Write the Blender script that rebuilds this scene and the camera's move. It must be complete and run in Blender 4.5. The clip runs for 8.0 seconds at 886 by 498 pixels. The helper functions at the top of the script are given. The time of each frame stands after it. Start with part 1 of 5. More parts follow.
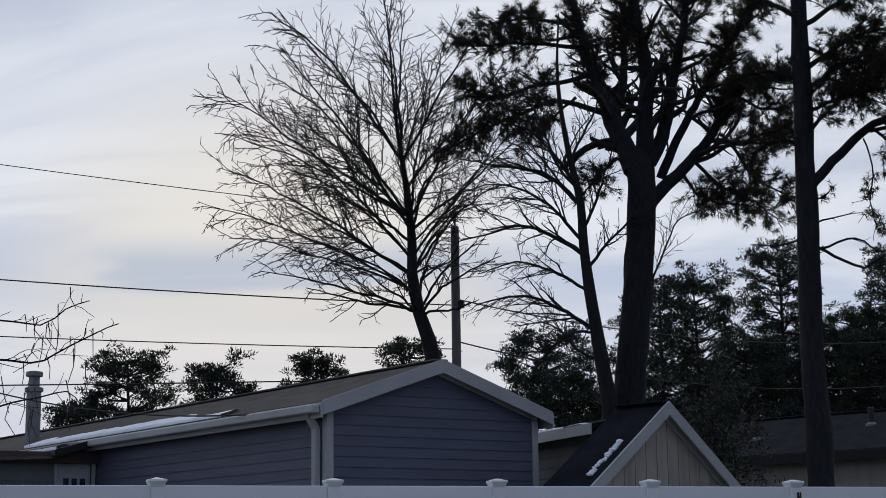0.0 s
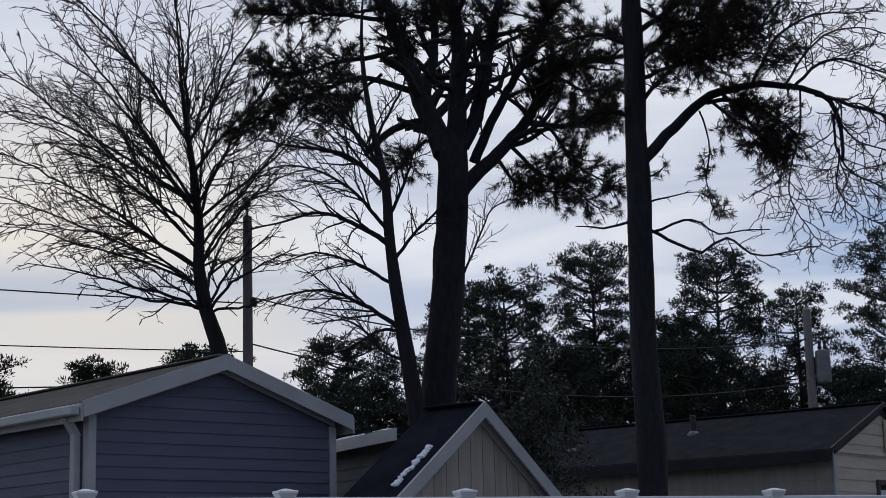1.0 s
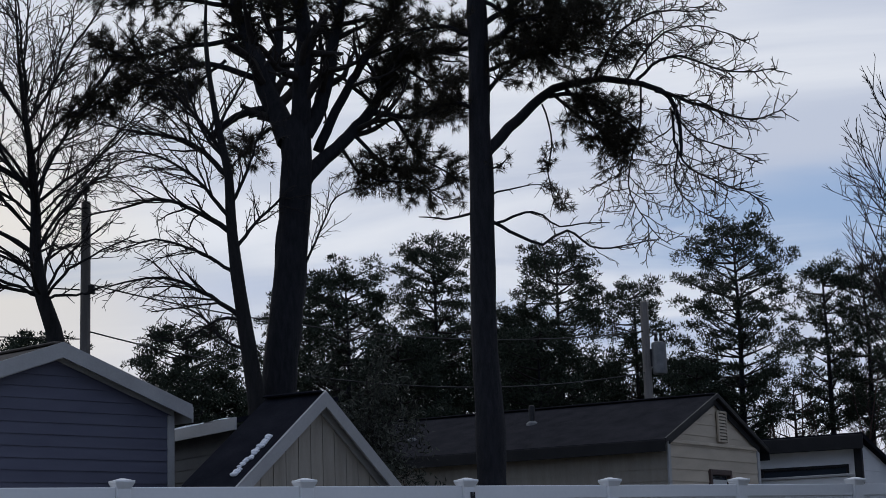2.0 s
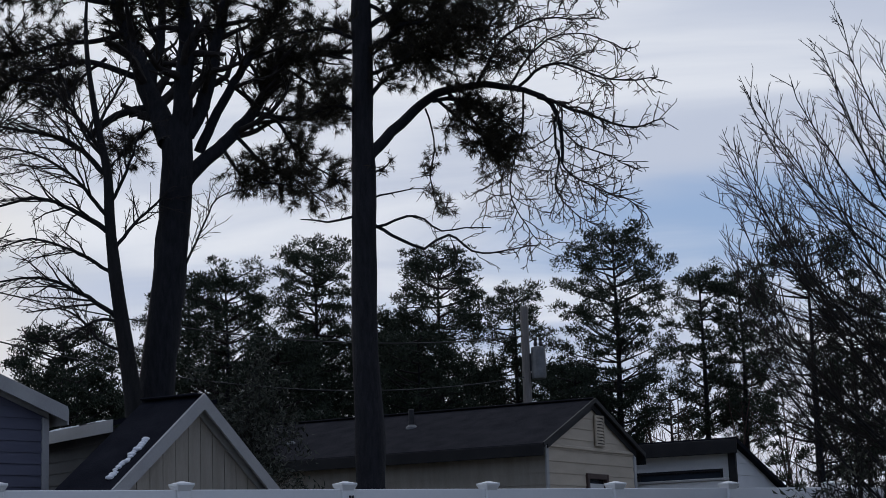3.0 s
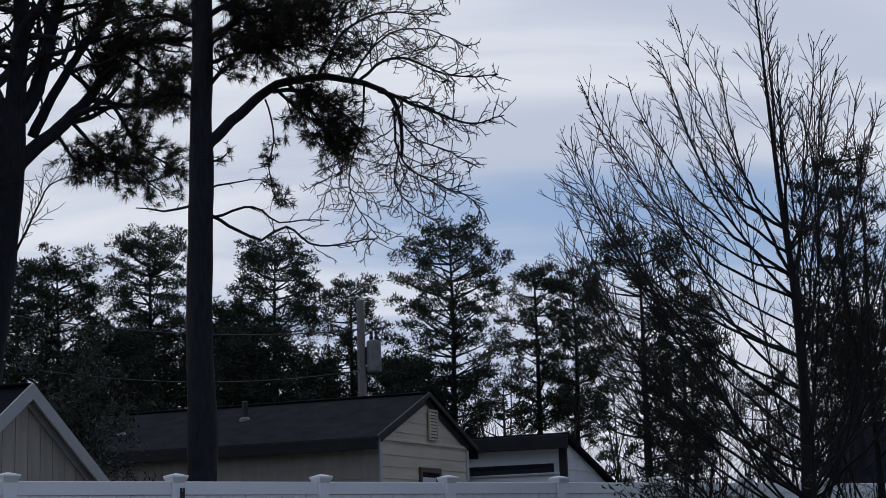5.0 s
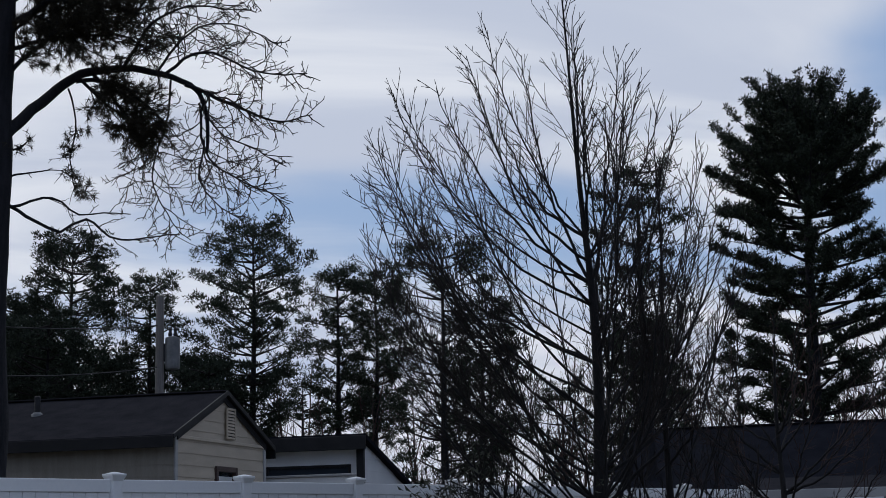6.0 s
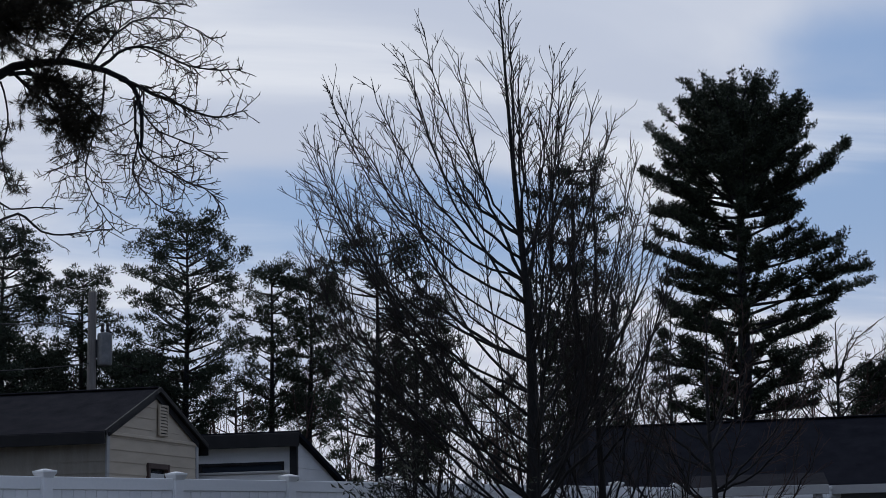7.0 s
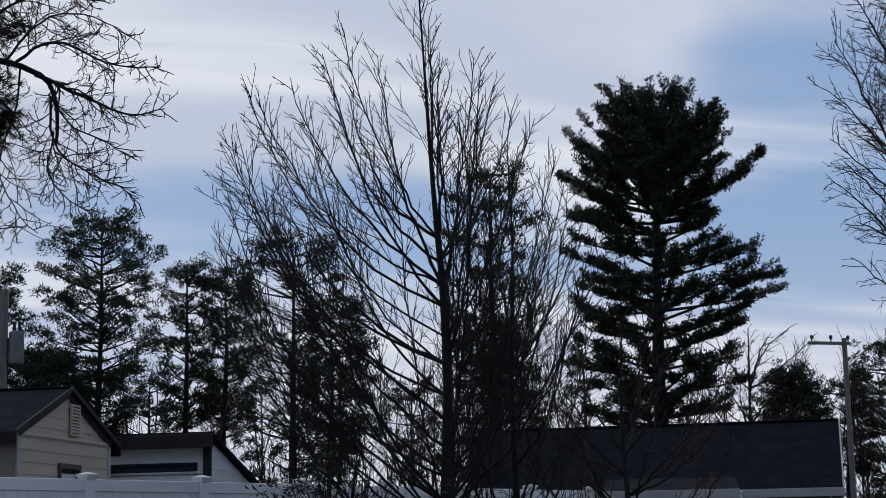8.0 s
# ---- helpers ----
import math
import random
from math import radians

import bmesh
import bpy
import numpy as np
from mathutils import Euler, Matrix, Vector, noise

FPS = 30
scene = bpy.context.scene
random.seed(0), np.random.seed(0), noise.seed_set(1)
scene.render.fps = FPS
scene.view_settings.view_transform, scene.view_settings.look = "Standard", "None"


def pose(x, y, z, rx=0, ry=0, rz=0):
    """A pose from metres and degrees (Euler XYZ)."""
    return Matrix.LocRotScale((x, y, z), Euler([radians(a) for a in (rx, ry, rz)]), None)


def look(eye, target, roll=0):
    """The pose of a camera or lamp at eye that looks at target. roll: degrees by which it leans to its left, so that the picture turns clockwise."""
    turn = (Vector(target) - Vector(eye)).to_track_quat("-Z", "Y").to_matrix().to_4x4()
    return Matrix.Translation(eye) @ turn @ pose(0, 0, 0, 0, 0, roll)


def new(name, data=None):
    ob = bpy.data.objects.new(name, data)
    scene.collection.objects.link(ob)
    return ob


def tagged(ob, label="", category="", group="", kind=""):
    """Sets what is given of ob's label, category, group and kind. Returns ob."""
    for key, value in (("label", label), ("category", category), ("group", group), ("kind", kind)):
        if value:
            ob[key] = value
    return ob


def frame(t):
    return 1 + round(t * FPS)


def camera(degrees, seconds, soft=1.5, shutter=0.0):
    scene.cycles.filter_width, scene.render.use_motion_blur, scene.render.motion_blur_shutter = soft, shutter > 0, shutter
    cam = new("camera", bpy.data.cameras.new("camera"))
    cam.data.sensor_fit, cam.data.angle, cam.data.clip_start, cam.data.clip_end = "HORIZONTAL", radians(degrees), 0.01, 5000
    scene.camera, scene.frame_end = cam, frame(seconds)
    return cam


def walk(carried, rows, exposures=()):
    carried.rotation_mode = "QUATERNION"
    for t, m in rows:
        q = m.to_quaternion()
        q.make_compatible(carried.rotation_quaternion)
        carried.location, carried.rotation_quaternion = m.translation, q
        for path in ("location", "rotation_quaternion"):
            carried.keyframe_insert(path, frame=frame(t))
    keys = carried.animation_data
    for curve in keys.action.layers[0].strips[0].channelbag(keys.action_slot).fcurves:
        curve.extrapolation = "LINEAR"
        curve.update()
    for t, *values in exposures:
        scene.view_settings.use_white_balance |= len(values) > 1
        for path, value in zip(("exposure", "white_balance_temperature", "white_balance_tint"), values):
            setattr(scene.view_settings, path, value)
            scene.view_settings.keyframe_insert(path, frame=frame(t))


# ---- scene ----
# ---------------------------------------------------------------- camera
cam = camera(30.0, 8.0, soft=0.5)
ROWS = [
    (0, 0.685, -2.694, 1.12, 100.57, 0.756, 18.575),
    (0.5, 0.289, -1.182, 1.125, 100.934, 1.166, 15.453),
    (1, 0, 0, 1.13, 101.197, 1.566, 11.816),
    (1.5, 0, 0, 1.13, 100.906, 1.688, 8.655),
    (1.7, 0, 0, 1.13, 100.753, 1.769, 7.661),
    (3, 0, 0, 1.13, 100.661, 1.983, 2.171),
    (3.5, 0, 0, 1.13, 100.781, 2.136, 0.363),
    (4, 0, 0, 1.13, 100.725, 2.397, 0.043),
    (4.2, 0, 0, 1.13, 100.68, 2.301, 0.072),
    (5.3, 0, 0, 1.13, 100.095, 1.605, -6.041),
    (5.5, 0, 0, 1.13, 100.067, 1.426, -7.745),
    (6, 0, 0, 1.13, 100.072, 1.349, -10.565),
    (6.5, 0, 0, 1.13, 99.994, 1.375, -11.678),
    (7, 0, 0, 1.13, 99.931, 1.338, -12.852),
    (7.5, 0, 0, 1.13, 99.93, 1.252, -14.336),
    (8, 0, 0, 1.13, 99.948, 1.11, -15.8),
]
walk(cam, [(r[0], pose(*r[1:])) for r in ROWS])

# ---------------------------------------------------------------- sky and sun
SUN_AZ, SUN_EL = radians(-24.5), radians(7.5)      # clockwise from +y; low evening sun behind cloud
SUN_DIR = Vector((math.sin(SUN_AZ) * math.cos(SUN_EL), math.cos(SUN_AZ) * math.cos(SUN_EL), math.sin(SUN_EL)))


def build_world():
    w = bpy.data.worlds.new("world")
    scene.world = w
    w.use_nodes = True
    nt = w.node_tree
    nt.nodes.clear()
    N, L = nt.nodes.new, nt.links.new

    def math_node(op, a, b=None, clamp=False):
        n = N("ShaderNodeMath")
        n.operation, n.use_clamp = op, clamp
        for i, v in enumerate((a, b)):
            if v is None:
                continue
            if isinstance(v, (int, float)):
                n.inputs[i].default_value = v
            else:
                L(v, n.inputs[i])
        return n.outputs[0]

    def mix(fac, a, b, blend="MIX"):
        n = N("ShaderNodeMix")
        n.data_type, n.blend_type = "RGBA", blend
        for i, v in ((0, fac), (6, a), (7, b)):
            if isinstance(v, (int, float, tuple)):
                n.inputs[i].default_value = v
            else:
                L(v, n.inputs[i])
        return n.outputs[2]

    def ramp(fac, lo, hi):
        n = N("ShaderNodeMapRange")
        n.interpolation_type = "SMOOTHSTEP"
        L(fac, n.inputs[0])
        n.inputs[1].default_value, n.inputs[2].default_value = lo, hi
        return n.outputs[0]

    tc = N("ShaderNodeTexCoord")
    sep = N("ShaderNodeSeparateXYZ")
    L(tc.outputs["Generated"], sep.inputs[0])
    x, y, z = sep.outputs
    dot = N("ShaderNodeVectorMath")
    dot.operation = "DOT_PRODUCT"
    L(tc.outputs["Generated"], dot.inputs[0])
    dot.inputs[1].default_value = SUN_DIR
    cosang = dot.outputs["Value"]

    sky = N("ShaderNodeTexSky")
    sky.sky_type, sky.sun_disc = "NISHITA", False
    sky.sun_elevation, sky.sun_rotation = SUN_EL, SUN_AZ
    sky.air_density, sky.dust_density, sky.ozone_density = 1.0, 0.6, 1.5
    blue = mix(1.0, sky.outputs[0], (0.085, 0.085, 0.085, 1), "MULTIPLY")
    blue = mix(0.75, blue, (0.31, 0.45, 0.74, 1))

    # a cloud sheet seen in perspective: streaks that close up towards the horizon
    den = math_node("ADD", math_node("MAXIMUM", z, 0.0), 0.12)
    comb = N("ShaderNodeCombineXYZ")
    L(math_node("DIVIDE", x, den), comb.inputs[0])
    L(math_node("DIVIDE", y, den), comb.inputs[1])

    def noise_at(scale, loc, stretch, detail, rough, distortion):
        mp = N("ShaderNodeMapping")
        L(comb.outputs[0], mp.inputs[0])
        mp.inputs["Location"].default_value = loc
        mp.inputs["Rotation"].default_value = (0, 0, radians(-14))
        mp.inputs["Scale"].default_value = stretch
        n = N("ShaderNodeTexNoise")
        n.inputs["Scale"].default_value, n.inputs["Detail"].default_value = scale, detail
        n.inputs["Roughness"].default_value, n.inputs["Distortion"].default_value = rough, distortion
        L(mp.outputs[0], n.inputs["Vector"])
        return n.outputs["Fac"]

    big = noise_at(0.55, (3.1, 0.4, 0), (0.8, 1.0, 1), 4, 0.5, 0.6)
    fine = noise_at(1.5, (0.0, 1.7, 0), (0.55, 1.25, 1), 6, 0.5, 0.9)
    field = math_node("ADD", math_node("MULTIPLY", big, 0.7), math_node("MULTIPLY", fine, 0.3))
    # thicker cloud round the low sun and overhead, breaks on the far side
    field = math_node("ADD", field, math_node("MULTIPLY", ramp(cosang, 0.86, 1.0), 0.10))
    field = math_node("ADD", field, math_node("MULTIPLY", ramp(z, 0.16, 0.34), 0.09))
    # the sheet thins out in a low belt away from the sun, and opens to clear sky further round
    belt = math_node("MULTIPLY", ramp(z, 0.11, 0.17), math_node("SUBTRACT", 1.0, ramp(z, 0.19, 0.26)))
    belt = math_node("MULTIPLY", belt, math_node("SUBTRACT", 1.0, ramp(cosang, 0.985, 0.999)))
    belt = math_node("MULTIPLY", belt, math_node("SUBTRACT", 1.0, ramp(x, 0.16, 0.36)))
    field = math_node("SUBTRACT", field, math_node("MULTIPLY", belt, 0.085))
    gap = N("ShaderNodeVectorMath")
    gap.operation = "DOT_PRODUCT"
    L(tc.outputs["Generated"], gap.inputs[0])
    gap.inputs[1].default_value = Vector((math.sin(radians(29)), math.cos(radians(29)), 0.247)).normalized()
    field = math_node("SUBTRACT", field, math_node("MULTIPLY", ramp(gap.outputs["Value"], 0.9925, 0.9998), 0.16))
    cover = ramp(field, 0.385, 0.545)

    glow = ramp(cosang, 0.980, 1.0)
    side = ramp(cosang, -0.30, 0.62)
    cloud = mix(side, (0.285, 0.345, 0.485, 1), (0.660, 0.695, 0.785, 1))
    shade = mix(ramp(fine, 0.32, 0.66), (0.78, 0.82, 0.89, 1), (1.15, 1.14, 1.10, 1))
    cloud = mix(1.0, cloud, shade, "MULTIPLY")
    cloud = mix(math_node("MULTIPLY", glow, 0.7), cloud, (0.82, 0.76, 0.66, 1))
    back = mix(side, (0.46, 0.52, 0.60, 1), (1, 1, 1, 1))
    blue = mix(1.0, blue, back, "MULTIPLY")
    colour = mix(cover, blue, cloud)
    # pale haze low over the horizon
    haze = math_node("SUBTRACT", 1.0, ramp(z, 0.02, 0.19))
    hazecol = mix(side, (0.24, 0.29, 0.42, 1), (0.650, 0.672, 0.775, 1))
    colour = mix(math_node("MULTIPLY", haze, 0.75), colour, hazecol)
    # a low bank of grey-blue cloud across the glow
    bank = math_node("MULTIPLY", ramp(z, 0.135, 0.165), math_node("SUBTRACT", 1.0, ramp(z, 0.172, 0.198)))
    bank = math_node("MULTIPLY", bank, math_node("MULTIPLY", ramp(cosang, 0.970, 0.990), ramp(fine, 0.36, 0.62)))
    colour = mix(math_node("MULTIPLY", bank, 0.75), colour, (0.43, 0.50, 0.63, 1))
    bg = N("ShaderNodeBackground")
    bg.inputs[1].default_value = 1.0
    L(colour, bg.inputs[0])
    out = N("ShaderNodeOutputWorld")
    L(bg.outputs[0], out.inputs[0])


build_world()
sun = new("sun", bpy.data.lights.new("sun", "SUN"))
sun.data.energy, sun.data.angle, sun.data.color = 0.4, radians(12), (1.0, 0.86, 0.70)
sun.matrix_world = look(SUN_DIR * 200, (0, 0, 0))


# ---------------------------------------------------------------- materials
def material(name, a, b, rough=0.8, scale=6.0, fine=60.0, bump=0.3, metal=0.0, stretch=(1, 1, 1), per_piece=0.0, spec=0.3):
    """Two colours mixed by a broad and a fine noise, with fine relief; pieces may differ a little from one another."""
    m = bpy.data.materials.new(name)
    m.use_nodes = True
    nt = m.node_tree
    N, L = nt.nodes.new, nt.links.new
    bsdf = nt.nodes["Principled BSDF"]
    bsdf.inputs["Roughness"].default_value, bsdf.inputs["Metallic"].default_value = rough, metal
    bsdf.inputs["Specular IOR Level"].default_value = spec
    tc, mp = N("ShaderNodeTexCoord"), N("ShaderNodeMapping")
    mp.inputs["Scale"].default_value = stretch
    L(tc.outputs["Object"], mp.inputs[0])

    def noise_tex(s, d):
        n = N("ShaderNodeTexNoise")
        n.inputs["Scale"].default_value, n.inputs["Detail"].default_value = s, d
        L(mp.outputs[0], n.inputs["Vector"])
        return n.outputs["Fac"]

    broad, grain = noise_tex(scale, 5), noise_tex(fine, 3)
    add = N("ShaderNodeMath")
    add.operation = "MULTIPLY_ADD"
    L(grain, add.inputs[0])
    add.inputs[1].default_value = 0.5
    L(broad, add.inputs[2])
    rng = N("ShaderNodeMapRange")
    L(add.outputs[0], rng.inputs[0])
    rng.inputs[1].default_value, rng.inputs[2].default_value = 0.48, 1.02
    mx = N("ShaderNodeMix")
    mx.data_type = "RGBA"
    L(rng.outputs[0], mx.inputs[0])
    mx.inputs[6].default_value, mx.inputs[7].default_value = (*a, 1), (*b, 1)
    col = mx.outputs[2]
    if per_piece:
        info, hsv, mr = N("ShaderNodeObjectInfo"), N("ShaderNodeHueSaturation"), N("ShaderNodeMapRange")
        L(info.outputs["Random"], mr.inputs[0])
        mr.inputs[3].default_value, mr.inputs[4].default_value = 1 - per_piece, 1 + per_piece
        L(mr.outputs[0], hsv.inputs["Value"])
        L(col, hsv.inputs["Color"])
        col = hsv.outputs[0]
    L(col, bsdf.inputs["Base Color"])
    if bump:
        bp = N("ShaderNodeBump")
        bp.inputs["Strength"].default_value, bp.inputs["Distance"].default_value = bump, 0.02
        L(add.outputs[0], bp.inputs["Height"])
        L(bp.outputs[0], bsdf.inputs["Normal"])
    return m


def foliage_material(name, a, b):
    """Leaves and needles: each clump takes its own tone between two greens."""
    m = bpy.data.materials.new(name)
    m.use_nodes = True
    nt = m.node_tree
    bsdf = nt.nodes["Principled BSDF"]
    bsdf.inputs["Roughness"].default_value = 0.75
    bsdf.inputs["Specular IOR Level"].default_value = 0.2
    geo, mx = nt.nodes.new("ShaderNodeNewGeometry"), nt.nodes.new("ShaderNodeMix")
    mx.data_type = "RGBA"
    nt.links.new(geo.outputs["Random Per Island"], mx.inputs[0])
    mx.inputs[6].default_value, mx.inputs[7].default_value = (*a, 1), (*b, 1)
    nt.links.new(mx.outputs[2], bsdf.inputs["Base Color"])
    return m


def glass_material(name, tint, rough=0.05):
    m = bpy.data.materials.new(name)
    m.use_nodes = True
    b = m.node_tree.nodes["Principled BSDF"]
    b.inputs["Base Color"].default_value = (*tint, 1)
    b.inputs["Roughness"].default_value, b.inputs["Specular IOR Level"].default_value = rough, 0.8
    return m


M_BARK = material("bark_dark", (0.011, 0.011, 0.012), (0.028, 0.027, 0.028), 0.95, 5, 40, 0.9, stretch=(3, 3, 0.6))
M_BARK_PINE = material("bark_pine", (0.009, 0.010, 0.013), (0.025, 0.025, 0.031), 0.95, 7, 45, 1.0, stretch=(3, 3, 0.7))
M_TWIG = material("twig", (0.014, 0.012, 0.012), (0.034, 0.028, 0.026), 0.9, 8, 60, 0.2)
M_TWIG_RED = material("twig_red", (0.036, 0.022, 0.020), (0.075, 0.048, 0.042), 0.9, 8, 60, 0.2)
M_NEEDLE = foliage_material("pine_needles", (0.014, 0.021, 0.015), (0.040, 0.052, 0.032))
M_NEEDLE_BROWN = foliage_material("pine_needles_winter", (0.018, 0.019, 0.014), (0.052, 0.042, 0.028))
M_RUSSET = foliage_material("russet_leaves", (0.070, 0.030, 0.018), (0.150, 0.070, 0.040))
M_SHRUB = foliage_material("shrub_leaves", (0.030, 0.036, 0.028), (0.085, 0.088, 0.068))
M_POD = material("seed_pod", (0.050, 0.036, 0.028), (0.110, 0.080, 0.060), 0.9, 9, 60, 0.2)
M_VINYL = material("white_vinyl", (0.80, 0.81, 0.82), (0.88, 0.88, 0.88), 0.45, 1.2, 30, 0.06, per_piece=0.03)
M_SIDING_BLUE = material("blue_grey_siding", (0.082, 0.086, 0.126), (0.108, 0.112, 0.156), 0.6, 1.5, 40, 0.1, stretch=(1, 1, 4), per_piece=0.05)
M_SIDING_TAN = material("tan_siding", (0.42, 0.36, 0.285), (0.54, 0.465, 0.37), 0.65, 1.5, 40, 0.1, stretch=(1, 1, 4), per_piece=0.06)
M_SIDING_GREY = material("grey_siding", (0.10, 0.105, 0.11), (0.15, 0.155, 0.16), 0.65, 1.5, 40, 0.1, per_piece=0.05)
# outbuilding boards, and the tan house's side siding with shade in its colour
M_PANEL_AND_SHADE_TAN = material("tan_panel_and_shaded_siding", (0.26, 0.235, 0.20), (0.36, 0.325, 0.28), 0.75, 2, 30, 0.2, stretch=(4, 4, 0.5), per_piece=0.06)
M_TRIM = material("white_trim_paint", (0.32, 0.32, 0.325), (0.42, 0.42, 0.42), 0.5, 2, 50, 0.1, per_piece=0.03)
M_TRIM_BROWN = material("brown_trim_paint", (0.055, 0.038, 0.034), (0.095, 0.062, 0.054), 0.6, 3, 50, 0.15)
M_TRIM_DARK = material("dark_trim_paint", (0.007, 0.007, 0.009), (0.016, 0.016, 0.018), 0.55, 3, 50, 0.1)
M_WALL_WHITE = material("white_render", (0.68, 0.69, 0.70), (0.80, 0.80, 0.81), 0.8, 1.3, 40, 0.2)
M_WALL_CORE = material("sheathing", (0.14, 0.14, 0.15), (0.20, 0.20, 0.21), 0.8, 2, 30, 0.1)
M_ROOF_BROWN = material("brown_asphalt_shingle", (0.085, 0.075, 0.068), (0.145, 0.130, 0.118), 0.95, 3, 70, 0.8, stretch=(1, 1, 1), spec=0.04)
M_ROOF_DARK = material("charcoal_asphalt_shingle", (0.008, 0.009, 0.014), (0.019, 0.020, 0.027), 0.95, 3, 70, 0.8, spec=0.04)
M_ROOF_GREY = material("grey_asphalt_shingle", (0.016, 0.016, 0.020), (0.034, 0.033, 0.039), 0.95, 3, 70, 0.8, spec=0.04)
M_SNOW = material("old_snow", (0.68, 0.71, 0.76), (0.86, 0.87, 0.90), 0.6, 5, 40, 0.4)
M_METAL = material("galvanised_metal", (0.14, 0.145, 0.15), (0.24, 0.245, 0.25), 0.6, 8, 60, 0.1, metal=0.6)
M_METAL_DARK = material("dark_metal", (0.02, 0.02, 0.022), (0.045, 0.045, 0.05), 0.5, 8, 60, 0.1, metal=0.3)
M_POLE = material("weathered_pole_wood", (0.13, 0.12, 0.115), (0.24, 0.225, 0.21), 0.9, 4, 50, 0.5, stretch=(4, 4, 0.4))
M_WIRE = material("black_cable", (0.015, 0.015, 0.016), (0.03, 0.03, 0.032), 0.6, 20, 90, 0.0)
M_GLASS = glass_material("window_glass", (0.03, 0.04, 0.055))
M_BLIND = material("white_blind", (0.55, 0.56, 0.56), (0.70, 0.70, 0.69), 0.7, 3, 40, 0.05)
M_DOOR = material("painted_door", (0.36, 0.38, 0.40), (0.46, 0.48, 0.50), 0.55, 2, 40, 0.1)
M_GROUND = material("winter_grass", (0.055, 0.052, 0.034), (0.16, 0.14, 0.095), 1.0, 0.6, 9, 0.6)
M_DUCT = material("brick_red_flue", (0.16, 0.16, 0.17), (0.26, 0.26, 0.27), 0.7, 6, 40, 0.3)


# ---------------------------------------------------------------- mesh helpers
def thing(name, m, label, category, group="", kind=""):
    ob = new(name)
    ob.matrix_world = m
    ob.empty_display_size = 0.3
    return tagged(ob, label, category, group, kind)


def mesh_part(name, verts, faces, mat, parent=None, label="", smooth=False):
    me = bpy.data.meshes.new(name)
    me.from_pydata([tuple(v) for v in verts], [], [tuple(f) for f in faces])
    me.materials.append(mat)
    if smooth:
        me.polygons.foreach_set("use_smooth", [True] * len(me.polygons))
    me.update()
    ob = new(name, me)
    ob.parent = parent
    return tagged(ob, label)


def part(name, bm, mat, parent=None, label=""):
    bmesh.ops.recalc_face_normals(bm, faces=bm.faces)
    me = bpy.data.meshes.new(name)
    bm.to_mesh(me)
    bm.free()
    me.materials.append(mat)
    ob = new(name, me)
    ob.parent = parent
    return tagged(ob, label)


def add_box(bm, x0, x1, y0, y1, z0, z1, bevel=0.0):
    made = bmesh.ops.create_cube(bm, size=1.0)["verts"]
    for v in made:
        v.co = Vector(((x0 + x1) / 2 + v.co.x * (x1 - x0), (y0 + y1) / 2 + v.co.y * (y1 - y0), (z0 + z1) / 2 + v.co.z * (z1 - z0)))
    if bevel:
        edges = {e for v in made for e in v.link_edges}
        bmesh.ops.bevel(bm, geom=list(edges), offset=bevel, segments=1, affect="EDGES")
    return made


def box_part(name, x0, x1, y0, y1, z0, z1, mat, parent, label="", bevel=0.008):
    bm = bmesh.new()
    add_box(bm, x0, x1, y0, y1, z0, z1, bevel)
    return part(name, bm, mat, parent, label)


def prism(name, outline, thick, mat, parent, label=""):
    """A flat outline (list of 3D points in one plane) given thickness along the vector thick."""
    n = len(outline)
    a = [Vector(p) for p in outline]
    verts = a + [p + Vector(thick) for p in a]
    faces = [tuple(range(n))[::-1], tuple(range(n, 2 * n))] + [(i, (i + 1) % n, n + (i + 1) % n, n + i) for i in range(n)]
    bm = bmesh.new()
    vs = [bm.verts.new(v) for v in verts]
    for f in faces:
        bm.faces.new([vs[i] for i in f])
    return part(name, bm, mat, parent, label)


def lathe(name, profile, sides, mat, parent, label="", at=(0, 0, 0)):
    """A turned form from (radius, height) steps."""
    verts, faces = [], []
    for r, z in profile:
        for i in range(sides):
            a = 2 * math.pi * i / sides
            verts.append((at[0] + r * math.cos(a), at[1] + r * math.sin(a), at[2] + z))
    for k in range(len(profile) - 1):
        for i in range(sides):
            j = (i + 1) % sides
            faces.append((k * sides + i, k * sides + j, (k + 1) * sides + j, (k + 1) * sides + i))
    faces.append(tuple(range(sides))[::-1])
    faces.append(tuple(range((len(profile) - 1) * sides, len(profile) * sides)))
    return mesh_part(name, verts, faces, mat, parent, label)


# ---------------------------------------------------------------- ground
def build_ground():
    n, verts, faces = 48, [(0, 0, 0)], []
    radii = [6, 14, 24, 40, 70, 130, 300, 800, 2500]
    for r in radii:
        for i in range(n):
            a = 2 * math.pi * i / n
            x, y = r * math.cos(a), r * math.sin(a)
            verts.append((x, y, 0.06 * noise.noise(Vector((x * 0.15, y * 0.15, 0))) if r < 100 else 0.0))
    for i in range(n):
        faces.append((0, 1 + i, 1 + (i + 1) % n))
    for k in range(len(radii) - 1):
        for i in range(n):
            j = (i + 1) % n
            faces.append((1 + k * n + i, 1 + (k + 1) * n + i, 1 + (k + 1) * n + j, 1 + k * n + j))
    ob = mesh_part("ground", verts, faces, M_GROUND)
    tagged(ob, "dormant winter lawn with bare brown patches", "ground", kind="structure")


build_ground()


# ---------------------------------------------------------------- fence
FENCE_P0 = Vector((-3.03, 15.61, 0))
FENCE_DIR = Vector((math.cos(radians(38.5)), math.sin(radians(38.5)), 0))
FENCE_STEP = 1.83


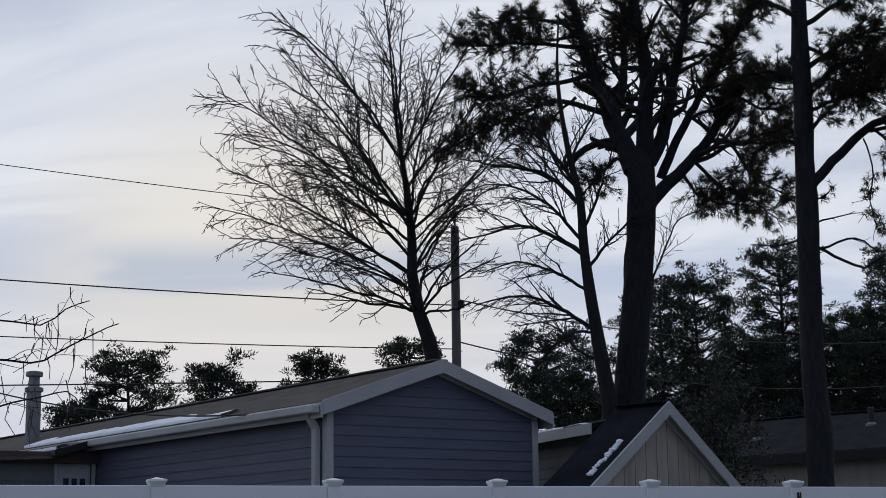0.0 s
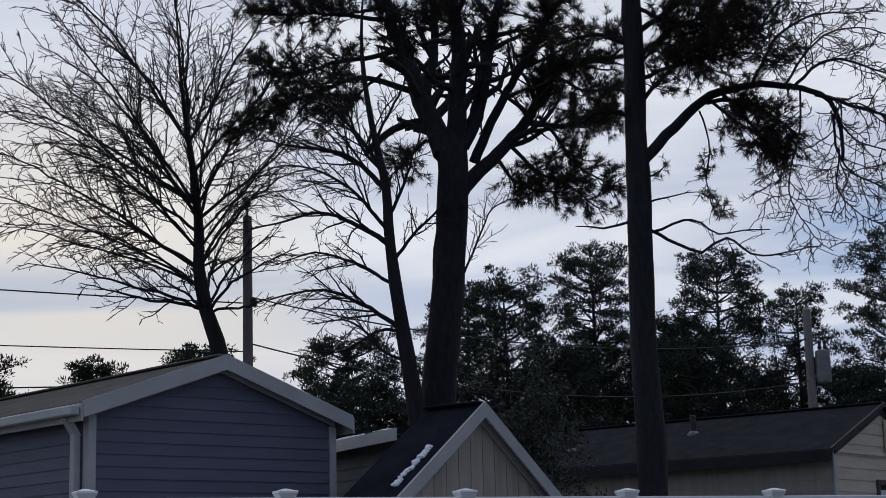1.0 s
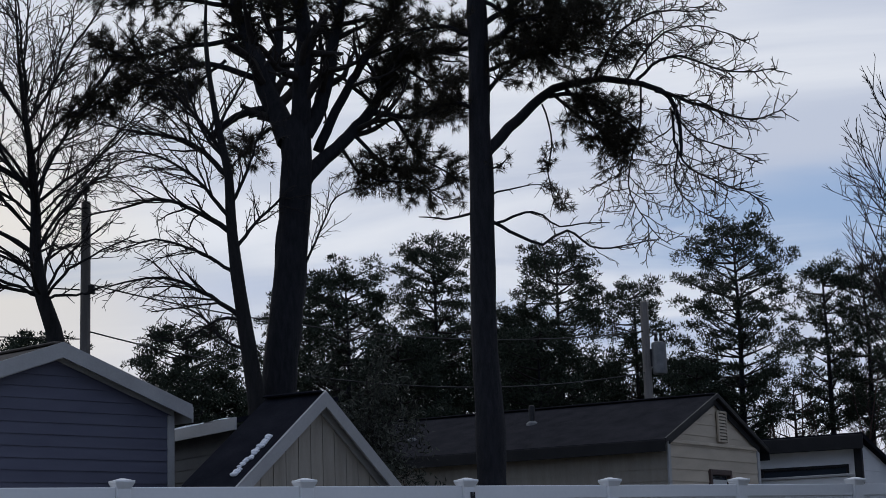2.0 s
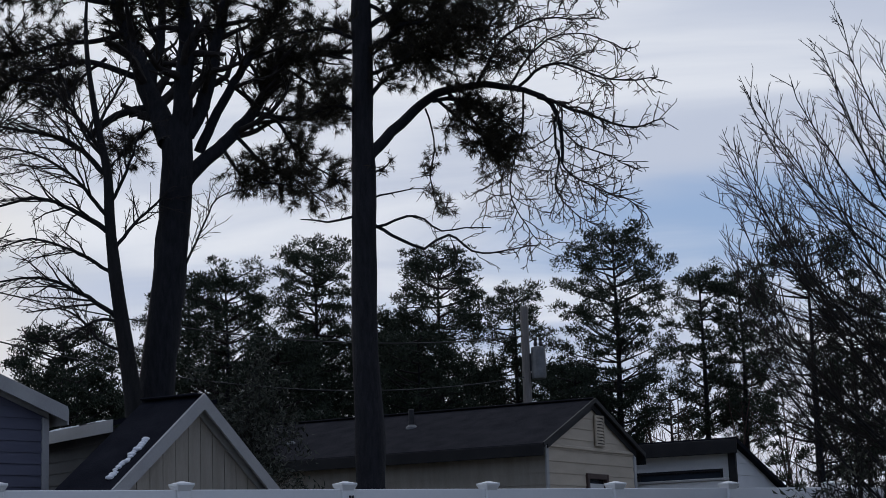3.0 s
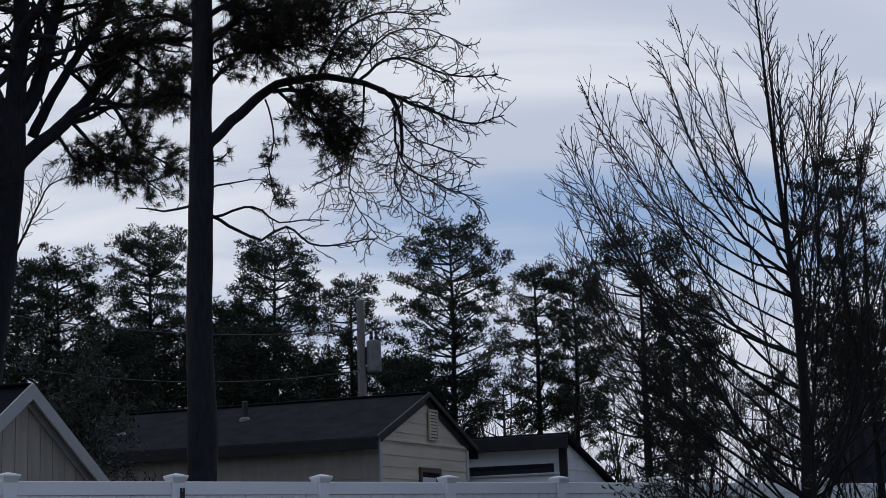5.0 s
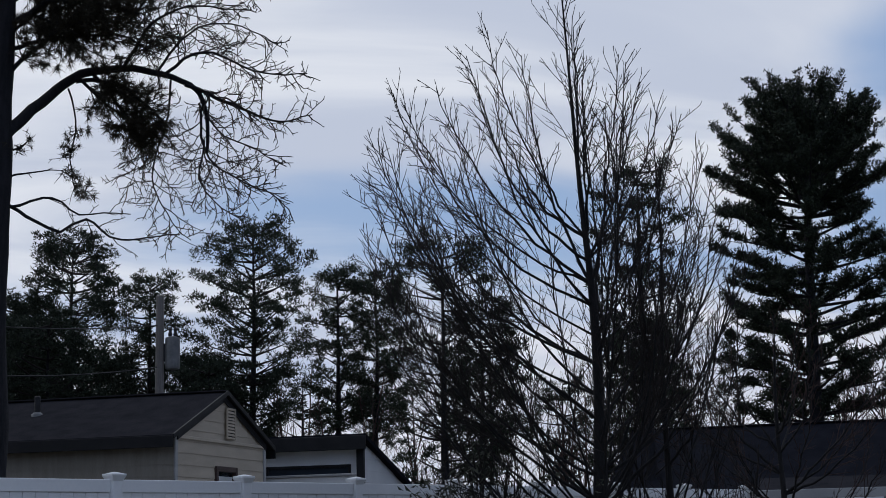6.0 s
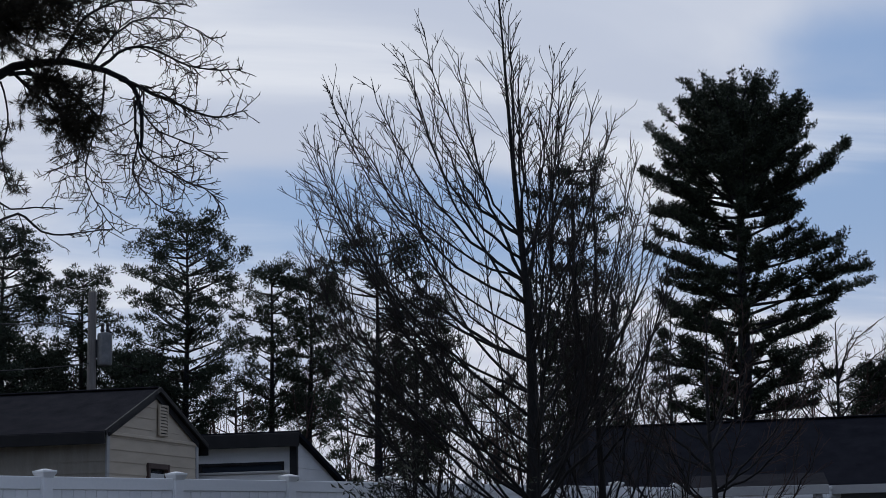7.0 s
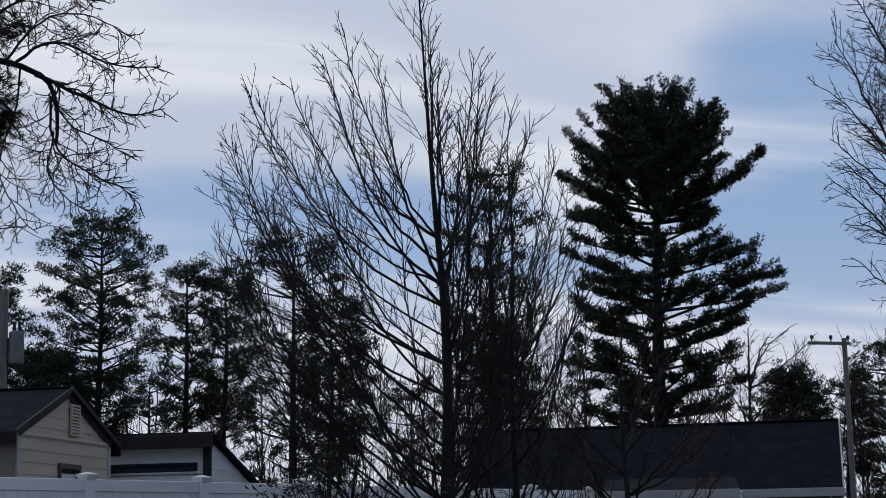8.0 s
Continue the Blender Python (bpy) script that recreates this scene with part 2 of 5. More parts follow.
def build_fence(first, last, bracket_at):
    m = Matrix.Translation(FENCE_P0) @ Matrix.Rotation(radians(38.5), 4, "Z")
    root = thing("fence", m, "white vinyl privacy fence with flat-capped posts", "fence")
    bm = bmesh.new()
    add_box(bm, -0.064, 0.064, -0.064, 0.064, -0.3, 1.86, 0.006)
    post0 = part("post", bm, M_VINYL, root)
    bm = bmesh.new()
    bmesh.ops.create_cone(bm, cap_ends=True, segments=4, radius1=0.091, radius2=0.126, depth=0.05,
                          matrix=Matrix.Translation((0, 0, 1.875)) @ Matrix.Rotation(radians(45), 4, "Z"))
    add_box(bm, -0.092, 0.092, -0.092, 0.092, 1.90, 1.925, 0.004)
    bmesh.ops.create_cone(bm, cap_ends=True, segments=4, radius1=0.110, radius2=0.02, depth=0.02,
                          matrix=Matrix.Translation((0, 0, 1.935)) @ Matrix.Rotation(radians(45), 4, "Z"))
    cap0 = part("post_cap", bm, M_VINYL, post0)
    for k in range(first, last + 1):
        if k == 0:
            continue
        p = new("post", post0.data)
        p.parent, p.location = root, (k * FENCE_STEP, 0, 0)
        c = new("post_cap", cap0.data)
        c.parent = p
    half = FENCE_STEP - 0.128
    parts = []
    for nm, z0, z1, d in (("top_rail", 1.73, 1.865, 0.026), ("bottom_rail", 0.06, 0.20, 0.024)):
        bm = bmesh.new()
        add_box(bm, 0.064, 0.064 + half, -d, d, z0, z1, 0.006)
        parts.append((nm, part(nm, bm, M_VINYL, root)))
    boards = []
    nb, w = 11, half / 11
    for i in range(nb):
        bm = bmesh.new()
        add_box(bm, 0.064 + i * w + 0.002, 0.064 + (i + 1) * w - 0.002, -0.011, 0.011, 0.20, 1.73, 0.004)
        boards.append(("board", part("board", bm, M_VINYL, root)))
    for k in range(first, last):
        if k == 0:
            continue
        for nm, ob in parts + boards:
            c = new(nm, ob.data)
            c.parent, c.location = root, (k * FENCE_STEP, 0, 0)
    # black gate hinge on one post
    bm = bmesh.new()
    x = bracket_at * FENCE_STEP
    add_box(bm, x + 0.005, x + 0.030, -0.076, -0.064, 1.60, 1.80, 0.003)
    add_box(bm, x + 0.040, x + 0.058, -0.076, -0.064, 1.60, 1.80, 0.003)
    add_box(bm, x + 0.030, x + 0.040, -0.082, -0.064, 1.64, 1.66)
    add_box(bm, x + 0.030, x + 0.040, -0.082, -0.064, 1.74, 1.76)
    part("hinge", bm, M_METAL_DARK, root, "black metal gate hinge")


build_fence(-6, 13, 1)


# ---------------------------------------------------------------- houses
def siding_course(name, p0, p1, q0, q1, out, mat, parent):
    """One lap-siding board: lower edge p0-p1, upper edge q0-q1; its lower edge stands proud."""
    p0, p1, q0, q1, o = Vector(p0), Vector(p1), Vector(q0), Vector(q1), Vector(out)
    v = [p0, p1, q1, q0, p0 + o * 0.020, p1 + o * 0.020, q1 + o * 0.008, q0 + o * 0.008]
    f = [(0, 3, 2, 1), (4, 5, 6, 7), (0, 1, 5, 4), (3, 7, 6, 2), (0, 4, 7, 3), (1, 2, 6, 5)]
    return mesh_part(name, v, f, mat, parent)


def gable_siding(parent, w, eave, rise, step, mat, holes=()):
    z = 0.12
    top = eave + rise
    while z < top - 0.05:
        z1 = min(z + step, top - 0.02)

        def span(h):
            if h <= eave:
                return 0.0, w
            t = (h - eave) / rise * w / 2
            return t, w - t
        a0, a1 = span(z)
        b0, b1 = span(z1)
        cuts = [(a0, a1, b0, b1)]
        for hx0, hx1, hz0, hz1 in holes:
            if z1 > hz0 + 0.01 and z < hz1 - 0.01:
                nxt = []
                for c0, c1, d0, d1 in cuts:
                    if c0 < hx0:
                        nxt.append((c0, hx0, min(d0, hx0), hx0))
                    if c1 > hx1:
                        nxt.append((hx1, c1, hx1, max(d1, hx1)))
                cuts = nxt
        for c0, c1, d0, d1 in cuts:
            siding_course("siding_board", (c0, 0, z), (c1, 0, z), (d0, 0, z1), (d1, 0, z1), (0, -1, 0), mat, parent)
        z = z1


def gable_core(parent, w, eave, rise, mat, holes=(), thick=0.12):
    bm = bmesh.new()

    def slab(pts):
        n = len(pts)
        vs = [bm.verts.new((x, 0.002, z)) for x, z in pts] + [bm.verts.new((x, thick, z)) for x, z in pts]
        bm.faces.new(vs[:n][::-1])
        bm.faces.new(vs[n:])
        for i in range(n):
            j = (i + 1) % n
            bm.faces.new((vs[i], vs[j], vs[n + j], vs[n + i]))
    if holes:
        hx0, hx1, hz0, hz1 = holes[0]
        slab([(0, 0), (hx0, 0), (hx0, eave), (0, eave)])
        slab([(hx1, 0), (w, 0), (w, eave), (hx1, eave)])
        slab([(hx0, 0), (hx1, 0), (hx1, hz0), (hx0, hz0)])
        slab([(hx0, hz1), (hx1, hz1), (hx1, eave), (hx0, eave)])
    else:
        slab([(0, 0), (w, 0), (w, eave), (0, eave)])
    slab([(0, eave), (w, eave), (w / 2, eave + rise)])
    part("gable_wall", bm, mat, parent)


def side_siding(parent, length, eave, step, mat, x=0.0, y0=0.0):
    z = 0.12
    while z < eave - 0.02:
        z1 = min(z + step, eave)
        siding_course("siding_board", (x, length, z), (x, y0, z), (x, length, z1), (x, y0, z1), (-1, 0, 0), mat, parent)
        z = z1


def gable_roof(parent, w, length, eave, rise, over, rake, thick, mat, trim, fascia_h=0.17, y1_over=0.2, rake_h=0.0):
    """Two slopes over x in 0..w, ridge along y; fascia along the eaves and rake boards on the front gable."""
    s = rise / (w / 2)
    rake_h = rake_h or fascia_h + 0.02
    top = eave + rise + thick
    ov = over
    for sign, nm in ((0, "roof_slope"), (1, "roof_slope")):
        def X(v):
            return v if sign == 0 else w - v
        pts = [(X(-ov), -rake, eave - s * ov + 0.02), (X(w / 2), -rake, eave + rise + 0.02), (X(w / 2), length + y1_over, eave + rise + 0.02),
               (X(-ov), length + y1_over, eave - s * ov + 0.02)]
        prism(nm, pts, (0, 0, thick), mat, parent)
        # eave fascia
        x = X(-ov)
        d = -0.025 if sign == 0 else 0.025
        bm = bmesh.new()
        zf = eave - s * ov + thick
        add_box(bm, min(x, x + d), max(x, x + d), -rake - 0.02, length + y1_over, zf - fascia_h, zf + 0.005, 0.004)
        part("fascia", bm, trim, parent)
        # rake board on the gable
        pts = [(X(-ov), -rake, eave - s * ov + thick + 0.03), (X(w / 2), -rake, top + 0.03), (X(w / 2), -rake, top - rake_h),
               (X(-ov), -rake, eave - s * ov + thick - rake_h)]
        prism("rake_board", pts, (0, -0.03, 0), trim, parent)
        # soffit trim close to the wall
        pts = [(X(0), -0.036, eave + 0.0), (X(w / 2), -0.036, eave + rise), (X(w / 2), -0.036, eave + rise - 0.11), (X(0), -0.036, eave - 0.11)]
        prism("frieze_board", pts, (0, -0.02, 0), trim, parent)
    box_part("ridge_cap", w / 2 - 0.11, w / 2 + 0.11, -rake, length + y1_over, top + 0.005, top + 0.035, mat, parent, bevel=0.012)


def snow_sheet(parent_name, m, y0, y1, xa, xb, base, slope, label, seed, thick=0.05):
    """A ragged sheet of old snow lying on a roof slope (x up the slope)."""
    rng = random.Random(seed)
    ny, nx = 40, 7
    verts, faces = [], []
    edge_lo = [xa + 0.02 * rng.random() for _ in range(ny + 1)]
    edge_hi = []
    h = 0.5
    for _ in range(ny + 1):
        h = min(1.0, max(0.15, h + rng.uniform(-0.22, 0.22)))
        edge_hi.append(xa + (xb - xa) * h)
    for j in range(ny + 1):
        y = y0 + (y1 - y0) * j / ny
        for i in range(nx + 1):
            f = i / nx
            x = edge_lo[j] + (edge_hi[j] - edge_lo[j]) * f
            t = thick * (1 - f ** 3) * (0.7 + 0.5 * noise.noise(Vector((x * 4, y * 3, seed)))) + 0.012
            verts.append((x, y, base + slope * x + (t if i < nx else 0.004)))
    for j in range(ny):
        for i in range(nx):
            a = j * (nx + 1) + i
            faces.append((a, a + 1, a + nx + 2, a + nx + 1))
    # the lip over the eave
    k = len(verts)
    for j in range(ny + 1):
        y = y0 + (y1 - y0) * j / ny
        verts.append((edge_lo[j], y, base + slope * edge_lo[j] + 0.004))
    for j in range(ny):
        faces.append((j * (nx + 1), (j + 1) * (nx + 1), k + j + 1, k + j))
    ob = mesh_part(parent_name, verts, faces, M_SNOW, None, smooth=True)
    ob.matrix_world = m
    return tagged(ob, label, "snow")


def frame_of(x, y, heading):
    return Matrix.Translation((x, y, 0)) @ Matrix.Rotation(radians(heading), 4, "Z")


# --- the blue-grey house
A_M = frame_of(-7.444, 16.937, 53.88)
A_W, A_EAVE, A_RISE, A_LEN = 3.38, 3.07, 0.57, 17.0


def house_blue():
    root = thing("house", A_M, "blue-grey clapboard house with white trim and patchy snow on its roof", "house")
    gable_core(root, A_W, A_EAVE, A_RISE, M_WALL_CORE)
    gable_siding(root, A_W, A_EAVE, A_RISE, 0.135, M_SIDING_BLUE)
    box_part("side_wall", 0.002, 0.12, 0.122, 7.2, 0, A_EAVE, M_WALL_CORE, root, bevel=0)
    box_part("side_wall", A_W - 0.12, A_W, 0.122, A_LEN, 0, A_EAVE, M_WALL_CORE, root, bevel=0)
    box_part("back_wall", 0.122, A_W - 0.122, A_LEN - 0.12, A_LEN, 0, A_EAVE, M_WALL_CORE, root, bevel=0)
    side_siding(root, 7.2, A_EAVE, 0.135, M_SIDING_BLUE)
    for x0, x1, y0, y1 in ((-0.035, 0.07, -0.035, 0.0), (-0.036, -0.001, 0.0, 0.08), (A_W - 0.07, A_W + 0.03, -0.036, 0.0)):
        box_part("corner_board", x0, x1, y0, y1, 0.05, A_EAVE - 0.1, M_TRIM, root)
    gable_roof(root, A_W, A_LEN, A_EAVE, A_RISE, 0.18, 0.16, 0.06, M_ROOF_BROWN, M_TRIM, 0.19, rake_h=0.15)
    # gutter and downspout
    bm = bmesh.new()
    add_box(bm, -0.33, -0.215, -0.16, 7.2, A_EAVE - 0.13, A_EAVE - 0.02, 0.015)
    part("gutter", bm, M_TRIM, root)
    bm = bmesh.new()
    add_box(bm, -0.13, -0.045, 0.10, 0.20, 0.1, A_EAVE - 0.30, 0.012)
    vs = add_box(bm, -0.13, -0.045, 0.10, 0.20, A_EAVE - 0.31, A_EAVE - 0.10, 0.0)
    for v in vs:
        if v.co.z > A_EAVE - 0.2:
            v.co.x -= 0.14
    part("downspout", bm, M_TRIM, root)
    # side wing with the door, under a low porch roof
    bm = bmesh.new()
    for x0, x1, z0, z1 in ((-2.3, -0.69, 0, 2.72), (-0.07, 0.12, 0, 2.90), (-0.69, -0.07, 2.78, 2.88), (-0.69, -0.07, 0, 0.75)):
        add_box(bm, x0, x1, 7.202, 7.32, z0, z1)
    part("wing_wall", bm, M_SIDING_GREY, root, "grey boarded wing wall")
    z = 0.75
    while z < 2.65:
        siding_course("siding_board", (-2.3, 7.2, z), (-0.74, 7.2, z), (-2.3, 7.2, z + 0.15), (-0.74, 7.2, z + 0.15), (0, -1, 0), M_SIDING_GREY, root)
        z += 0.15
    box_part("wing_side_wall", -2.3, -2.18, 7.322, 14.0, 0, 2.6, M_SIDING_GREY, root, bevel=0)
    box_part("corner_post", -2.36, -2.2, 7.06, 7.198, 0, 2.62, M_TRIM_BROWN, root)
    box_part("beam", -2.4, -0.02, 7.05, 7.196, 2.68, 2.86, M_TRIM_BROWN, root, "brown painted porch beam")
    door = box_part("door", -0.66, -0.10, 7.215, 7.26, 0.76, 2.74, M_DOOR, root, "pale painted door with three small panes")
    for i in range(3):
        box_part("door_pane", -0.56 + i * 0.14, -0.47 + i * 0.14, 7.206, 7.2145, 2.12, 2.45, M_GLASS, door, bevel=0)
    for x0, x1, z0, z1 in ((-0.735, -0.665, 0.75, 2.80), (-0.095, -0.03, 0.75, 2.80), (-0.665, -0.095, 2.745, 2.80)):
        box_part("door_casing", x0, x1, 7.155, 7.2, z0, z1, M_TRIM, root)
    prism("porch_roof", [(-0.215, 6.85, 2.985), (-0.85, 6.85, 2.80), (-0.85, 14.2, 2.80), (-0.215, 14.2, 2.985)], (0, 0, 0.07), M_ROOF_BROWN, root)
    prism("porch_roof", [(-0.86, 6.95, 2.74), (-2.6, 6.95, 2.66), (-2.6, 14.2, 2.66), (-0.86, 14.2, 2.74)], (0, 0, 0.05), M_ROOF_BROWN, root)
    prism("porch_fascia", [(-0.215, 6.848, 3.06), (-0.87, 6.848, 2.875), (-0.87, 6.848, 2.76), (-0.215, 6.848, 2.94)], (0, -0.025, 0), M_TRIM_DARK, root)
    snow_sheet("snow_patch", A_M, 2.6, 10.0, -0.17, 0.50, A_EAVE + 0.082, A_RISE / (A_W / 2), "thin melting snow along the roof edge", 3)
    snow_sheet("snow_patch", A_M, 6.88, 14.0, -0.84, -0.25, 3.119, 0.2913, "snow lying on the low porch roof", 5, 0.06)
    # flue
    zc = A_EAVE + 0.30
    flue = thing("flue_pipe", A_M @ Matrix.Translation((0.51, 11.3, zc - 0.25)), "grey metal flue with a wide rain cap", "chimney")
    lathe("pipe", [(0.17, 0), (0.17, 0.12), (0.135, 0.14), (0.135, 1.12), (0.17, 1.13), (0.17, 1.2), (0.12, 1.22)], 16, M_DUCT, flue)
    lathe("cap", [(0.10, 1.22), (0.10, 1.40), (0.16, 1.42), (0.15, 1.50), (0.04, 1.52)], 16, M_DUCT, flue)


house_blue()

# --- the small gabled outbuilding and its rear wing
S_M = frame_of(-4.148, 17.333, 63.99)     # x along the gable wall, y back along the ridge
S_W, S_EAVE, S_RISE = 2.99, 1.955, 1.035


def outbuilding():
    root = thing("shed", S_M, "tan gabled outbuilding with white rake boards and a charcoal roof", "shed")
    gable_core(root, S_W, S_EAVE, S_RISE, M_WALL_CORE)
    n = 13
    s = S_RISE / (S_W / 2)
    for i in range(n):
        x0, x1 = S_W * i / n + 0.006, S_W * (i + 1) / n - 0.006

        def top(x):
            return S_EAVE + s * min(x, S_W - x) - 0.02
        pts = [(x0, -0.001, 0.1), (x1, -0.001, 0.1), (x1, -0.001, top(x1))]
        if x0 < S_W / 2 < x1:
            pts.append((S_W / 2, -0.001, top(S_W / 2)))
        pts.append((x0, -0.001, top(x0)))
        prism("wall_board", pts, (0, -0.018, 0), M_PANEL_AND_SHADE_TAN, root)
    for x in (0.002, S_W - 0.12):
        box_part("side_wall", x, x + 0.118, 0.122, 0.60, 0, S_EAVE, M_PANEL_AND_SHADE_TAN, root, bevel=0)
    box_part("back_wall", 0.122, S_W - 0.122, 0.48, 0.60, 0, S_EAVE, M_PANEL_AND_SHADE_TAN, root, bevel=0)
    gable_roof(root, S_W, 0.60, S_EAVE, S_RISE, 0.18, 0.14, 0.06, M_ROOF_DARK, M_TRIM, 0.13, 0.08)
    # a line of snow lumps left on the slope
    rng = random.Random(8)
    bm = bmesh.new()
    for i in range(16):
        f = i / 15
        x, y = 0.10 + 0.62 * f, 0.05 + rng.uniform(-0.02, 0.03)
        r = rng.uniform(0.024, 0.044)
        bmesh.ops.create_icosphere(bm, subdivisions=2, radius=r, matrix=Matrix.Translation((x, y, S_EAVE + s * x + 0.085)) @ Matrix.Diagonal((1.3, 1.2, 0.7, 1)))
    for v in bm.verts:
        v.co += 0.012 * noise.noise_vector(v.co * 18)
    ob = part("snow_patch", bm, M_SNOW, None)
    ob.matrix_world = S_M
    tagged(ob, "row of melting snow lumps on the charcoal roof", "snow", kind="stuff")

    # rear wing: same ridge line, lower white-edged roof towards the blue house
    rm = frame_of(-4.53, 19.80, 38.0)
    wing = thing("outhouse", rm, "low grey annex with a charcoal roof and white fascia", "outbuilding")
    box_part("front_wall", 0, 0.9, 0, 0.12, 0, 2.85, M_SIDING_GREY, wing, bevel=0)
    box_part("side_wall", 0, 0.12, 0.122, 3.2, 0, 2.85, M_SIDING_GREY, wing, bevel=0)
    z = 0.3
    while z < 2.7:
        siding_course("siding_board", (0, 3.2, z), (0, 0, z), (0, 3.2, z + 0.15), (0, 0, z + 0.15), (-1, 0, 0), M_SIDING_GREY, wing)
        z += 0.15
    prism("roof_slope", [(-0.22, -0.10, 2.84), (1.2, -0.10, 3.137), (1.2, 3.6, 3.137), (-0.22, 3.6, 2.84)], (0, 0, 0.06), M_ROOF_DARK, wing)
    box_part("back_wall", 0.95, 1.05, 0.2, 3.2, 0, 3.05, M_SIDING_GREY, wing, bevel=0)
    prism("fascia", [(-0.245, -0.16, 2.91), (-0.245, 3.6, 2.91), (-0.245, 3.6, 2.76), (-0.245, -0.16, 2.76)], (0.022, 0, 0), M_TRIM, wing)
    snow_sheet("snow_patch", rm, 0.9, 2.2, -0.2, 0.5, 2.945, 0.209, "scraps of snow on the annex roof", 9, 0.03)


outbuilding()

# --- the tan house with the louvred gable
C_M = frame_of(0.717, 27.99, 63.89)
C_W, C_EAVE, C_RISE, C_LEN = 4.0, 3.03, 0.777, 7.9


def house_tan():
    root = thing("house", C_M, "tan clapboard house with a grey roof and a louvred gable", "house")
    hole = (1.72, 2.52, 1.62, 2.46)
    gable_core(root, C_W, C_EAVE, C_RISE, M_WALL_CORE, (hole,))
    gable_siding(root, C_W, C_EAVE, C_RISE, 0.20, M_SIDING_TAN, (hole,))
    box_part("side_wall", 0.002, 0.12, 0.122, C_LEN, 0, C_EAVE, M_WALL_CORE, root, bevel=0)
    box_part("side_wall", C_W - 0.12, C_W, 0.122, C_LEN, 0, C_EAVE, M_WALL_CORE, root, bevel=0)
    box_part("back_wall", 0.122, C_W - 0.122, C_LEN - 0.12, C_LEN, 0, C_EAVE, M_WALL_CORE, root, bevel=0)
    # same tan siding as the gable, darkened in colour for the shaded side
    side_siding(root, C_LEN, C_EAVE - 0.12, 0.20, M_PANEL_AND_SHADE_TAN)
    for x0, x1, y0, y1 in ((-0.035, 0.07, -0.038, 0.0), (C_W - 0.08, C_W + 0.03, -0.038, 0.0)):
        box_part("corner_board", x0, x1, y0, y1, 0.05, C_EAVE - 0.05, M_TRIM, root)
    box_part("band_board", 0.0, C_W, -0.046, -0.0305, C_EAVE - 0.08, C_EAVE - 0.02, M_SIDING_TAN, root)
    s = C_RISE / (C_W / 2)
    gable_roof(root, C_W, C_LEN, C_EAVE, C_RISE, 0.30, 0.10, 0.06, M_ROOF_GREY, M_TRIM_DARK, 0.19, rake_h=0.05)
    # window
    win = box_part("window", 1.73, 2.51, 0.03, 0.06, 1.63, 2.45, M_GLASS, root, "small dark-framed window with a white blind", bevel=0)
    for x0, x1, z0, z1 in ((1.64, 1.725, 1.54, 2.55), (2.515, 2.60, 1.54, 2.55), (1.725, 2.515, 2.455, 2.55), (1.725, 2.515, 1.54, 1.625)):
        box_part("window_frame", x0, x1, -0.06, 0.029, z0, z1, M_TRIM_BROWN, win)
    box_part("blind", 1.745, 2.495, 0.012, 0.024, 2.10, 2.38, M_BLIND, win, bevel=0)
    # louvred vent
    v = box_part("gable_vent", 2.12, 2.44, -0.040, -0.0305, 3.08, 3.56, M_TRIM_DARK, root, "tall white louvred gable vent", bevel=0)
    for x0, x1, z0, z1 in ((2.08, 2.12, 3.04, 3.60), (2.44, 2.48, 3.04, 3.60), (2.12, 2.44, 3.56, 3.60), (2.12, 2.44, 3.04, 3.08)):
        box_part("vent_frame", x0, x1, -0.075, -0.0305, z0, z1, M_SIDING_TAN, v)
    for i in range(8):
        z = 3.10 + i * 0.057
        prism("louvre", [(2.125, -0.043, z + 0.038), (2.435, -0.043, z + 0.038), (2.435, -0.072, z), (2.125, -0.072, z)], (0, 0, 0.012), M_SIDING_TAN, v)
    # roof pipes
    for x, y, hgt in ((0.69, 5.55, 0.38), (1.125, 3.18, 0.34)):
        zb = C_EAVE + s * x + 0.06
        pipe = thing("vent_pipe", C_M @ Matrix.Translation((x, y, zb)), "black roof vent pipe in a pale flashing collar", "pipe", "roof vent pipes")
        lathe("pipe", [(0.055, -0.05), (0.055, hgt), (0.04, hgt + 0.01)], 12, M_METAL_DARK, pipe)
        lathe("flashing", [(0.12, -0.06), (0.11, 0.02), (0.075, 0.05), (0.06, 0.065)], 12, M_METAL, pipe)


house_tan()

# --- the white flat-fronted house behind
D_M = frame_of(4.96, 35.65, 63.9)


